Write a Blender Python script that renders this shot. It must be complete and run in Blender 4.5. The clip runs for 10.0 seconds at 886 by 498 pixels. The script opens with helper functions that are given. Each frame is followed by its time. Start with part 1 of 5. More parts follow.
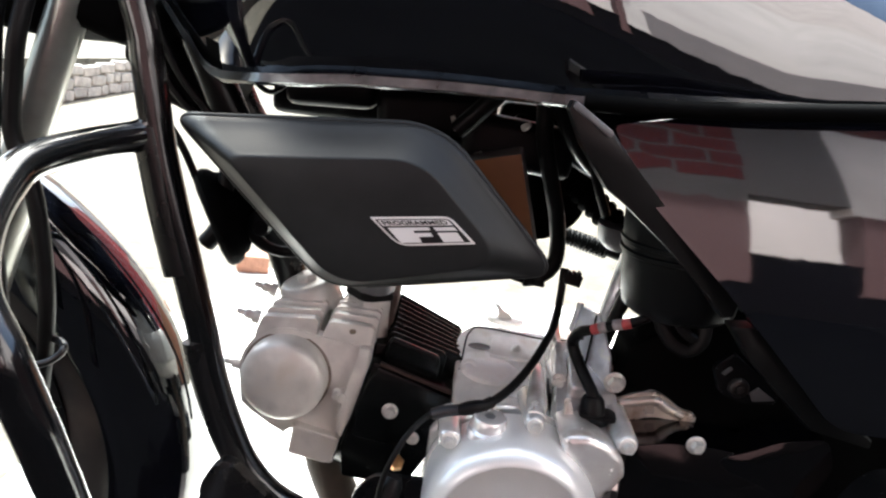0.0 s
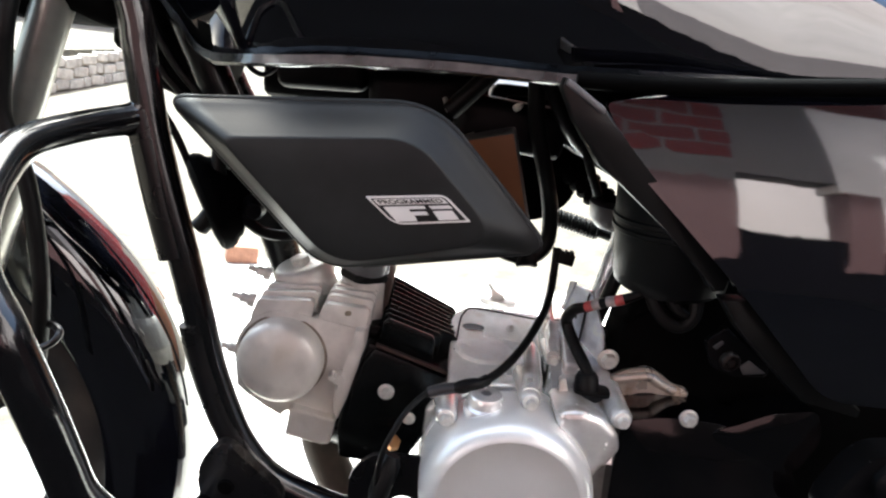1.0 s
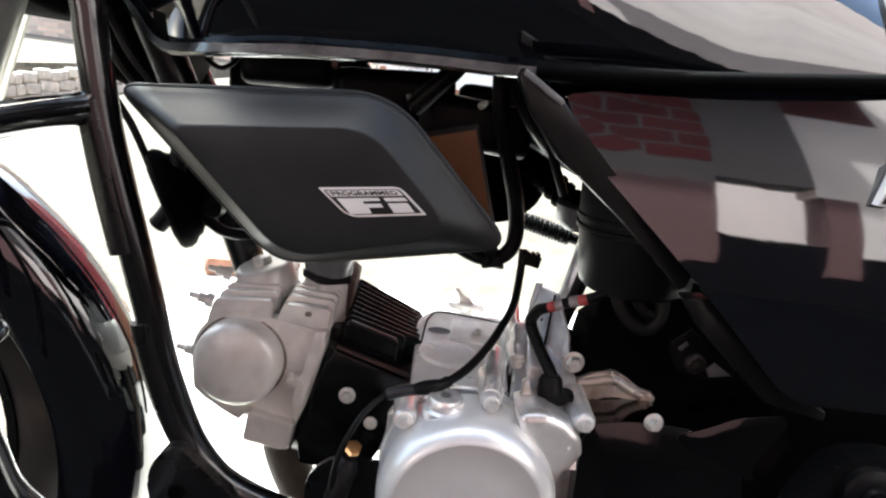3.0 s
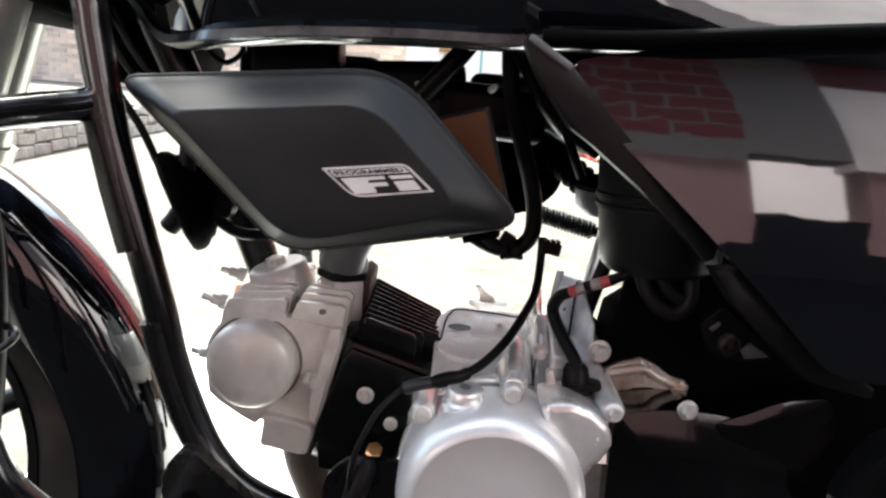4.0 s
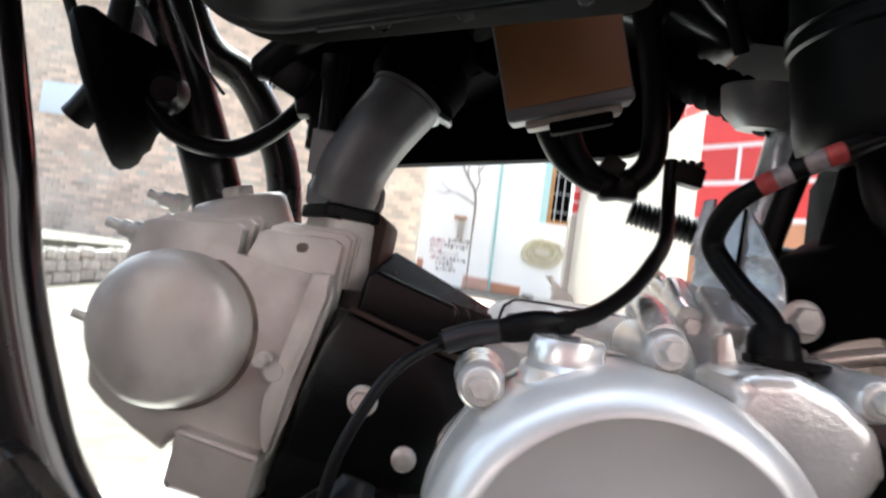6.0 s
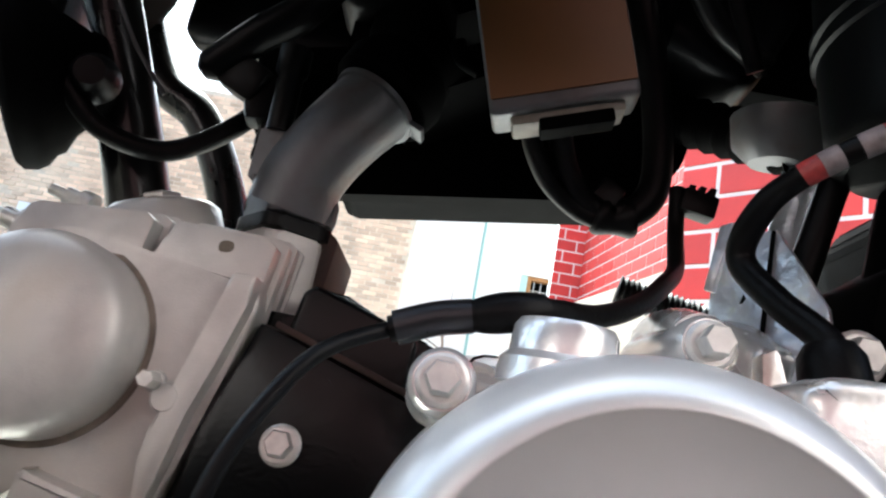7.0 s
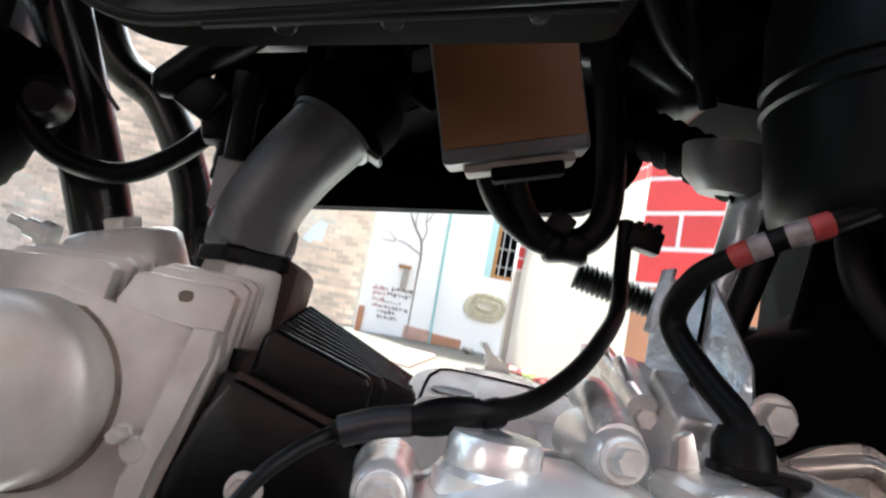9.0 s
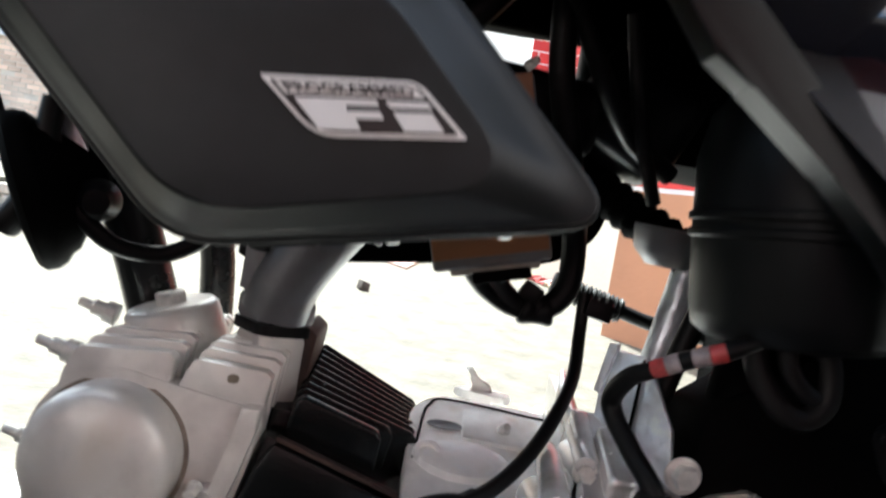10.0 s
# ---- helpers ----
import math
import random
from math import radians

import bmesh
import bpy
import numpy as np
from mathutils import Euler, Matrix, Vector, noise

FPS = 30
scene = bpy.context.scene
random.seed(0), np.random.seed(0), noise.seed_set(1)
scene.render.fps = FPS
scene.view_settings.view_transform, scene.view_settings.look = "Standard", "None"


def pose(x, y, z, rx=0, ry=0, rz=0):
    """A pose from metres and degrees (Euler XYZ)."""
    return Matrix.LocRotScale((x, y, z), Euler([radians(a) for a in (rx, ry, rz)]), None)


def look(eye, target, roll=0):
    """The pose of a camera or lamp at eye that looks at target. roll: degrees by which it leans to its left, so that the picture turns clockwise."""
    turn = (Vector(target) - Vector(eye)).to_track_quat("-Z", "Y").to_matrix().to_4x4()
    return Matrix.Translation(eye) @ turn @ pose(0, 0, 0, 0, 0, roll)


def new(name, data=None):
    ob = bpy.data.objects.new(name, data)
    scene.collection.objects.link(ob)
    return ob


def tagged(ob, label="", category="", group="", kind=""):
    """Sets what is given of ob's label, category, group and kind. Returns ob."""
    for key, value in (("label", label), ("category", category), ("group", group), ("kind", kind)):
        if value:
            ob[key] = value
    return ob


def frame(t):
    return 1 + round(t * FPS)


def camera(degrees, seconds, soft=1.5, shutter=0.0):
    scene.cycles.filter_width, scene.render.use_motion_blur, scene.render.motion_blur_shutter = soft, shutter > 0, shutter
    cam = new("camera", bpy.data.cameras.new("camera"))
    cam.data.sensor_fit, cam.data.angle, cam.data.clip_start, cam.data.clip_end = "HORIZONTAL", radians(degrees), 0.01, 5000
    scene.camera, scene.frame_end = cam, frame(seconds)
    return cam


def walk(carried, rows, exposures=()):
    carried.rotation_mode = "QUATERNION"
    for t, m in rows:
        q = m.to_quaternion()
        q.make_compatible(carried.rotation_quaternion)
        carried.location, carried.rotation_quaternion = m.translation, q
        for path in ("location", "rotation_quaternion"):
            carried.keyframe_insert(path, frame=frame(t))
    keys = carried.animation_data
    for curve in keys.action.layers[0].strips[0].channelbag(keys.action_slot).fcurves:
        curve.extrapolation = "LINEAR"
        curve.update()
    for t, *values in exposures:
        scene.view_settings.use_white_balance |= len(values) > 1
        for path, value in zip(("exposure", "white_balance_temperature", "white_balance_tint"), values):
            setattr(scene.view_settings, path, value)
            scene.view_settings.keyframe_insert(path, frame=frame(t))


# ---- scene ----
cam = camera(65.0, 10.0, soft=2.2, shutter=0.5)
PATH = [
    (0, (0.0190, -0.0106, 0.7008), (0.0251, 1.9282, 0.2096), 7.38),
    (0.5, (0.0078, -0.0204, 0.7008), (0.0200, 1.9207, 0.2195), 7.18),
    (1, (0.0149, -0.0165, 0.6938), (0.0588, 1.9155, 0.1786), 6.88),
    (1.5, (0.0256, -0.0357, 0.6927), (0.0416, 1.8996, 0.1883), 7.28),
    (2, (0.0227, -0.0266, 0.6878), (0.0479, 1.9127, 0.1995), 8.08),
    (2.5, (0.0356, -0.0298, 0.6837), (0.0867, 1.9054, 0.1811), 7.78),
    (2.7, (0.0347, -0.0228, 0.6827), (0.1068, 1.9149, 0.1924), 7.88),
    (3.8, (0.0581, 0.0100, 0.6527), (0.0509, 1.9708, 0.2586), 5.18),
    (4, (0.0560, 0.0040, 0.6447), (0.0258, 1.9652, 0.2536), 4.68),
    (4.5, (0.0274, 0.0485, 0.6019), (-0.0260, 2.0330, 0.3589), 7.99),
    (5, (0.0311, 0.1055, 0.5850), (-0.0060, 2.0961, 0.3950), 8.49),
    (5.2, (0.0352, 0.1215, 0.5640), (0.0031, 2.1105, 0.3570), 7.49),
    (6.3, (0.0386, 0.2567, 0.4452), (-0.0897, 2.2166, 0.8225), 8.29),
    (6.5, (0.0408, 0.2696, 0.4433), (-0.0285, 2.1982, 0.9684), 8.68),
    (7, (0.0451, 0.2996, 0.4143), (-0.0362, 2.2222, 0.9594), 11.38),
    (7.5, (0.0534, 0.3215, 0.4363), (0.0192, 2.2223, 1.0573), 11.38),
    (8, (0.0604, 0.3154, 0.4533), (0.0372, 2.2142, 1.0809), 11.48),
    (8.5, (0.0563, 0.3034, 0.4563), (0.0351, 2.2411, 0.9512), 10.78),
    (9, (0.0450, 0.2765, 0.4713), (0.0735, 2.2567, 0.7510), 10.98),
    (9.5, (0.0308, 0.2537, 0.5033), (0.1369, 2.2489, 0.5908), 10.48),
    (10, (0.0283, 0.2016, 0.5612), (0.1250, 2.1990, 0.5327), 10.08),
]
walk(cam, [(t, look(eye, target, roll)) for t, eye, target, roll in PATH],
     exposures=[(0, 2.52, 5960, 0), (2.7, 2.48, 5960, 0), (4, 2.40, 5960, 0), (5, 2.34, 5940, 0), (6.5, 2.28, 5820, -3), (10, 2.30, 5820, -3)])

# ---- world, sun ----
world = bpy.data.worlds.new("sky")
scene.world = world
world.use_nodes = True
wn = world.node_tree
sky = wn.nodes.new("ShaderNodeTexSky")
sky.sky_type, sky.sun_disc = "NISHITA", False
sky.sun_elevation, sky.sun_rotation = radians(62), radians(-28)
sky.air_density, sky.dust_density = 1.0, 7.0
wn.nodes["Background"].inputs["Strength"].default_value = 0.15
wn.links.new(sky.outputs[0], wn.nodes["Background"].inputs["Color"])
sun = new("sun", bpy.data.lights.new("sun", "SUN"))
sun.data.energy, sun.data.angle, sun.data.color = 4.0, radians(2), (1.0, 0.98, 0.95)
sun.matrix_world = look((-2.2, 4.2, 9), (0, 0, 0))


# ---- materials ----
def mat(name, colour, rough=0.5, metal=0.0, coat=0.0, var=0.15, scale=40.0, bump=0.1, bscale=300.0, island=0.0, rnd=0.0, spec=0.5, dirt=None, dscale=12.0):
    m = bpy.data.materials.new(name)
    m.use_nodes = True
    nt = m.node_tree
    N, L = nt.nodes, nt.links
    b = N["Principled BSDF"]
    b.inputs["Roughness"].default_value = rough
    b.inputs["Metallic"].default_value = metal
    b.inputs["Coat Weight"].default_value = coat
    b.inputs["Coat Roughness"].default_value = 0.04
    b.inputs["Specular IOR Level"].default_value = spec
    tc = N.new("ShaderNodeTexCoord")
    n1 = N.new("ShaderNodeTexNoise")
    n1.inputs["Scale"].default_value, n1.inputs["Detail"].default_value = scale, 6
    L.new(tc.outputs["Object"], n1.inputs["Vector"])
    r = N.new("ShaderNodeMapRange")
    r.inputs["From Min"].default_value, r.inputs["From Max"].default_value = 0.3, 0.7
    r.inputs["To Min"].default_value, r.inputs["To Max"].default_value = 1 - var, 1 + var
    L.new(n1.outputs["Fac"], r.inputs["Value"])
    val = r.outputs[0]
    if island or rnd:
        src = N.new("ShaderNodeNewGeometry").outputs["Random Per Island"] if island else N.new("ShaderNodeObjectInfo").outputs["Random"]
        k = island or rnd
        r2 = N.new("ShaderNodeMapRange")
        r2.inputs["To Min"].default_value, r2.inputs["To Max"].default_value = 1 - k, 1 + k
        L.new(src, r2.inputs["Value"])
        mu = N.new("ShaderNodeMath")
        mu.operation = "MULTIPLY"
        L.new(val, mu.inputs[0]), L.new(r2.outputs[0], mu.inputs[1])
        val = mu.outputs[0]
    sc = N.new("ShaderNodeVectorMath")
    sc.operation = "SCALE"
    sc.inputs[0].default_value = colour
    L.new(val, sc.inputs["Scale"])
    out = sc.outputs[0]
    if dirt:
        n2 = N.new("ShaderNodeTexNoise")
        n2.inputs["Scale"].default_value, n2.inputs["Detail"].default_value = dscale, 8
        L.new(tc.outputs["Object"], n2.inputs["Vector"])
        r3 = N.new("ShaderNodeMapRange")
        r3.inputs["From Min"].default_value, r3.inputs["From Max"].default_value = 0.52, 0.75
        L.new(n2.outputs["Fac"], r3.inputs["Value"])
        mx = N.new("ShaderNodeMix")
        mx.data_type = "RGBA"
        L.new(r3.outputs[0], mx.inputs["Factor"])
        L.new(out, mx.inputs["A"])
        mx.inputs["B"].default_value = (*dirt, 1)
        out = mx.outputs["Result"]
    L.new(out, b.inputs["Base Color"])
    if bump:
        n3 = N.new("ShaderNodeTexNoise")
        n3.inputs["Scale"].default_value, n3.inputs["Detail"].default_value = bscale, 4
        L.new(tc.outputs["Object"], n3.inputs["Vector"])
        bp = N.new("ShaderNodeBump")
        bp.inputs["Strength"].default_value, bp.inputs["Distance"].default_value = bump, 0.001 if bscale > 60 else 0.01
        L.new(n3.outputs["Fac"], bp.inputs["Height"])
        L.new(bp.outputs[0], b.inputs["Normal"])
        rr = N.new("ShaderNodeMapRange")
        rr.inputs["To Min"].default_value, rr.inputs["To Max"].default_value = rough * 0.85, min(1.0, rough * 1.15)
        L.new(n1.outputs["Fac"], rr.inputs["Value"])
        L.new(rr.outputs[0], b.inputs["Roughness"])
    return m


GLOSS = mat("gloss_black_paint", (0.0024, 0.0027, 0.0046), 0.045, coat=0.9, bump=0.0)
GLOSS.node_tree.nodes["Principled BSDF"].inputs["Coat IOR"].default_value = 1.75
SEMI = mat("black_enamel", (0.004, 0.004, 0.0045), 0.28, coat=0.2, bump=0.05, spec=0.35, dirt=(0.010, 0.009, 0.008), dscale=25)
ENGB = mat("engine_black_paint", (0.0024, 0.0032, 0.0034), 0.26, bump=0.12, bscale=500, spec=0.26, dirt=(0.006, 0.0070, 0.0072), dscale=40)
BOOT = mat("boot_rubber", (0.0042, 0.0050, 0.0054), 0.40, bump=0.12, bscale=700, spec=0.14)
SHROUD = mat("matte_shroud_plastic", (0.0165, 0.0176, 0.0178), 0.40, bump=0.10, bscale=900, spec=0.20)
REAR = mat("satin_black_paint", (0.0015, 0.0015, 0.0019), 0.09, bump=0.05, bscale=120, spec=0.6, dirt=(0.005, 0.004, 0.004), dscale=30)
MATTE = mat("matte_black_plastic", (0.0038, 0.0041, 0.0048), 0.42, bump=0.10, bscale=900, spec=0.14)
RUBBER = mat("black_rubber", (0.0038, 0.0038, 0.004), 0.42, bump=0.15, bscale=500, spec=0.16)
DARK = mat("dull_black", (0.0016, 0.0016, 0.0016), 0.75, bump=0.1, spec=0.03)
HEADM = mat("beige_silver_cast", (0.66, 0.642, 0.608), 0.38, metal=0.28, var=0.14, scale=60, bump=0.15, bscale=1500, dirt=(0.57, 0.53, 0.475), dscale=30)
CASE = mat("cast_aluminium", (0.95, 0.945, 0.92), 0.26, metal=0.62, var=0.10, scale=70, bump=0.16, bscale=500, dirt=(0.50, 0.44, 0.38), dscale=34)
# brighter copy of CASE; carries the light on the case top, also the pale lever
BRIGHTCASE = mat("brightened_cast_aluminium", (0.95, 0.94, 0.91), 0.5, metal=0.12, var=0.12, scale=60, bump=0.25, bscale=600, dirt=(0.62, 0.54, 0.45), dscale=30)
SMOOTHAL = mat("satin_aluminium_paint", (0.80, 0.797, 0.775), 0.31, metal=0.38, var=0.04, scale=30, bump=0.02, bscale=900)
STEEL = mat("zinc_bolt", (0.74, 0.73, 0.69), 0.32, metal=0.4, var=0.15, scale=200, bump=0.1)
GREYAL = mat("grey_manifold", (0.155, 0.158, 0.164), 0.45, metal=0.5, var=0.12, bump=0.2, dirt=(0.12, 0.1, 0.09), dscale=40)
RUST = mat("rusty_gasket", (0.035, 0.018, 0.014), 0.8, var=0.4, scale=150, bump=0.3)
FERR = mat("dull_zinc_sleeve", (0.045, 0.046, 0.05), 0.35, metal=0.6, bump=0.2)
EDGEM = mat("worn_plastic_edge", (0.0032, 0.0038, 0.0038), 0.36, bump=0.08, bscale=400, spec=0.28)
BROWN = mat("brown_label", (0.22, 0.095, 0.035), 0.45, var=0.05, bump=0.05)
WHITE = mat("white_print", (0.75, 0.74, 0.72), 0.35, var=0.04, bump=0.0)
BLACKP = mat("black_print", (0.01, 0.01, 0.01), 0.3, bump=0.0)
GREENL = mat("lime_plastic", (0.36, 0.42, 0.09), 0.5, var=0.2, bump=0.1)
REDM = mat("red_scraps", (0.30, 0.040, 0.035), 0.4, var=0.4, scale=250, bump=0.05)
BANDR = mat("salmon_band", (0.42, 0.055, 0.055), 0.4, var=0.3, scale=250, bump=0.05)
GREYB = mat("grey_band", (0.30, 0.265, 0.27), 0.4, var=0.3, scale=200, bump=0.05)
SILVERF = mat("dull_fork_silver", (0.30, 0.30, 0.275), 0.30, metal=0.75, bump=0.05)
TYRE = mat("tyre_rubber", (0.015, 0.014, 0.013), 0.75, bump=0.3, bscale=200, dirt=(0.06, 0.05, 0.04))
CONC = mat("pale_concrete", (0.60, 0.58, 0.54), 0.8, var=0.12, scale=2.2, bump=0.3, bscale=30, dirt=(0.45, 0.41, 0.35), dscale=1.5)
SAND = mat("dusty_ground", (0.094, 0.082, 0.063), 0.95, var=0.42, scale=9.0, bump=0.8, bscale=40, dirt=(0.085, 0.072, 0.055), dscale=4)
OLDBRICK = mat("old_brick", (0.78, 0.57, 0.42), 0.9, var=0.25, scale=1.2, bump=0.3, bscale=25, island=0.25, dirt=(0.78, 0.66, 0.52), dscale=0.6)
MORTAR = mat("old_mortar", (0.70, 0.59, 0.47), 0.95, var=0.2, scale=3, bump=0.4, bscale=30)
REDBR = mat("red_painted_brick", (0.55, 0.035, 0.03), 0.55, var=0.1, scale=6, bump=0.1, bscale=50, rnd=0.12)
WJOINT = mat("white_joint_paint", (0.75, 0.70, 0.68), 0.7, var=0.06, scale=5, bump=0.15, bscale=40)
CREAM = mat("cream_wall_paint", (0.43, 0.38, 0.315), 0.75, var=0.06, scale=2, bump=0.15, bscale=30)
# darkened copy of the red brick; shade is mixed into its colour
SHADEBRICK = mat("shade_dimmed_brick", (0.12, 0.012, 0.011), 0.7, var=0.1, scale=6, bump=0.1, bscale=50, rnd=0.15)
BROWNW = mat("brown_dado_paint", (0.46, 0.21, 0.11), 0.65, var=0.08, scale=3, bump=0.15, bscale=30)
WHITEW = mat("white_limewash", (0.97, 0.925, 0.84), 0.85, var=0.03, scale=1.5, bump=0.15, bscale=25, dirt=(0.92, 0.87, 0.79), dscale=0.8)
TEAL = mat("teal_paint", (0.30, 0.52, 0.47), 0.6, var=0.08, bump=0.05)
TEALP = mat("pale_teal_plaster", (0.48, 0.66, 0.60), 0.75, var=0.08, bump=0.1)
WOOD = mat("orange_wood", (0.42, 0.20, 0.06), 0.5, var=0.2, scale=20, bump=0.1)
STONE = mat("grey_stone", (0.40, 0.375, 0.335), 0.9, var=0.25, scale=14, bump=0.7, bscale=40, island=0.18)
ROPE = mat("straw_rope", (0.66, 0.58, 0.38), 0.9, var=0.25, scale=30, bump=0.3)
BARK = mat("dry_bark", (0.30, 0.23, 0.17), 0.9, var=0.3, scale=20, bump=0.3)
PAPER = mat("white_paper", (0.78, 0.78, 0.76), 0.7, var=0.05, bump=0.0)
INK = mat("dark_paint_marks", (0.22, 0.15, 0.14), 0.8, var=0.3, bump=0.0)
# pink plaster with the shade of the house front taken into its colour
SHADEPINK = mat("pink_plaster", (0.165, 0.142, 0.138), 0.8, var=0.08, scale=2, bump=0.15, bscale=30)
CLOTH = mat("seat_vinyl", (0.012, 0.013, 0.014), 0.5, var=0.15, bump=0.2)
COPPER = mat("copper_fitting", (0.6, 0.3, 0.12), 0.4, metal=0.8, bump=0.1)
SHEET = mat("silver_sheet", (0.84, 0.90, 0.97), 0.30, metal=0.6, var=0.3, scale=45, bump=0.4, bscale=60)

# ---- helpers of this scene ----
ORG = Vector((0, 0, 0))


def thing(name, at, label, category, group="", kind=""):
    global ORG
    ORG = Vector(at)
    ob = new(name)
    ob.empty_display_size = 0.05
    ob.location = ORG
    return tagged(ob, label, category, group, kind)


def finish(bm, smooth=True, angle=40):
    bmesh.ops.recalc_face_normals(bm, faces=bm.faces)
    if smooth:
        for f in bm.faces:
            f.smooth = True
        lim = radians(angle)
        for e in bm.edges:
            if len(e.link_faces) == 2 and e.calc_face_angle(0) > lim:
                e.smooth = False
    me = bpy.data.meshes.new("m")
    bm.to_mesh(me)
    bm.free()
    return me


def part(name, bm, material, parent=None, label="", angle=40):
    if parent is not None:
        bmesh.ops.translate(bm, verts=bm.verts, vec=-ORG)
    me = finish(bm, angle=angle)
    me.materials.append(material)
    ob = new(name, me)
    ob.parent = parent
    if label:
        ob["label"] = label
    return ob


def struct(name, bm, material, label, category):
    return tagged(part(name, bm, material), label, category, kind="structure")


def box(bm, c, s, rot=(0, 0, 0), bev=0.0, seg=2):
    r = bmesh.ops.create_cube(bm, size=1.0)
    vs = r["verts"]
    for v in vs:
        v.co = Vector((v.co.x * s[0], v.co.y * s[1], v.co.z * s[2]))
    if bev:
        es = list({e for v in vs for e in v.link_edges})
        q = bmesh.ops.bevel(bm, geom=es, offset=bev, segments=seg, affect="EDGES", profile=0.6)
        vs = list({v for f in q["faces"] for v in f.verts} | {v for v in vs if v.is_valid})
    bmesh.ops.transform(bm, matrix=pose(*c, *rot), verts=vs)
    return vs


def basis(d):
    d = Vector(d).normalized()
    return d.to_track_quat("Z", "Y").to_matrix().to_4x4()


def lathe(bm, o, d, prof, seg=32, squash=1.0):
    """Turns the profile of (radius, height) round the axis d from o."""
    M = Matrix.Translation(o) @ basis(d)
    rings = []
    for r, h in prof:
        if r < 1e-6:
            rings.append([bm.verts.new(M @ Vector((0, 0, h)))])
        else:
            rings.append([bm.verts.new(M @ Vector((r * math.cos(2 * math.pi * i / seg), squash * r * math.sin(2 * math.pi * i / seg), h))) for i in range(seg)])
    for a, b in zip(rings, rings[1:]):
        for i in range(seg):
            j = (i + 1) % seg
            if len(a) == 1 and len(b) > 1:
                bm.faces.new((a[0], b[i], b[j]))
            elif len(b) == 1 and len(a) > 1:
                bm.faces.new((a[i], a[j], b[0]))
            elif len(a) > 1:
                bm.faces.new((a[i], a[j], b[j], b[i]))
    for ring in (rings[0], rings[-1]):
        if len(ring) > 2:
            bm.faces.new(ring)


def smooth_path(pts, n=8):
    P = [Vector(p) for p in pts]
    if len(P) < 3:
        return P
    out = []
    Q = [2 * P[0] - P[1]] + P + [2 * P[-1] - P[-2]]
    for i in range(1, len(Q) - 2):
        a, b, c, d = Q[i - 1:i + 3]
        for k in range(n):
            t = k / n
            out.append(0.5 * ((2 * b) + (c - a) * t + (2 * a - 5 * b + 4 * c - d) * t * t + (3 * b - a - 3 * c + d) * t ** 3))
    out.append(P[-1])
    return out


def tube(bm, pts, r, n=8, seg=12, raw=False):
    """A round tube through the points; r: one radius, or a function of 0..1."""
    P = [Vector(p) for p in pts] if raw else smooth_path(pts, n)
    rad = r if callable(r) else (lambda u: r)
    t = (P[1] - P[0]).normalized()
    u = t.orthogonal().normalized()
    rings = []
    for i, p in enumerate(P):
        t2 = (P[min(i + 1, len(P) - 1)] - P[max(i - 1, 0)]).normalized()
        u = (u - t2 * u.dot(t2)).normalized()
        w = t2.cross(u)
        k = rad(i / (len(P) - 1))
        rings.append([bm.verts.new(p + k * (math.cos(2 * math.pi * j / seg) * u + math.sin(2 * math.pi * j / seg) * w)) for j in range(seg)])
    for a, b in zip(rings, rings[1:]):
        for j in range(seg):
            bm.faces.new((a[j], a[(j + 1) % seg], b[(j + 1) % seg], b[j]))
    bm.faces.new(rings[0]), bm.faces.new(rings[-1])


def slab(bm, outline, y0, y1, bev=0.0, seg=2, plane="xz"):
    """An outline of (x, z), given thickness from y0 to y1."""
    mk = (lambda a, b, y: Vector((a, y, b))) if plane == "xz" else (lambda a, b, y: Vector((a, b, y)))
    A = [bm.verts.new(mk(a, b, y0)) for a, b in outline]
    B = [bm.verts.new(mk(a, b, y1)) for a, b in outline]
    n = len(A)
    fs = [bm.faces.new(A), bm.faces.new(B)]
    for i in range(n):
        fs.append(bm.faces.new((A[i], A[(i + 1) % n], B[(i + 1) % n], B[i])))
    if bev:
        es = list({e for f in fs for e in f.edges})
        bmesh.ops.bevel(bm, geom=es, offset=bev, segments=seg, affect="EDGES", profile=0.6)


def rounded(corners, radii, k=6):
    """A polygon with rounded corners, k + 1 points a corner."""
    out, n = [], len(corners)
    for i in range(n):
        p, a, b = Vector(corners[i]), Vector(corners[i - 1]), Vector(corners[(i + 1) % n])
        u, v = (a - p).normalized(), (b - p).normalized()
        d = min(radii[i], 0.45 * (a - p).length, 0.45 * (b - p).length)
        s, e = p + u * d, p + v * d
        for j in range(k + 1):
            t = j / k
            out.append((1 - t) ** 2 * s + 2 * t * (1 - t) * p + t * t * e)
    return out


def loft(bm, rings, cap0=True, cap1=True):
    R = [[bm.verts.new(p) for p in ring] for ring in rings]
    n = len(R[0])
    for a, b in zip(R, R[1:]):
        for i in range(n):
            bm.faces.new((a[i], a[(i + 1) % n], b[(i + 1) % n], b[i]))
    if cap0:
        bm.faces.new(R[0])
    if cap1:
        bm.faces.new(R[-1])


def dome(bm, outline, y_edge, bulge, depth=0.006, n=7, centre=None):
    """A shell over an outline of (x, z) that swells towards -y."""
    c = Vector(centre) if centre else sum((Vector(p) for p in outline), Vector((0, 0))) / len(outline)
    rings = [[Vector((p[0], y_edge + depth, p[1])) for p in outline]]
    for i in range(n):
        s = 1 - i / n
        y = y_edge - bulge * (1 - s ** 2.2)
        rings.append([Vector((c.x + (p[0] - c.x) * s, y, c.y + (p[1] - c.y) * s)) for p in outline])
    loft(bm, rings, True, True)


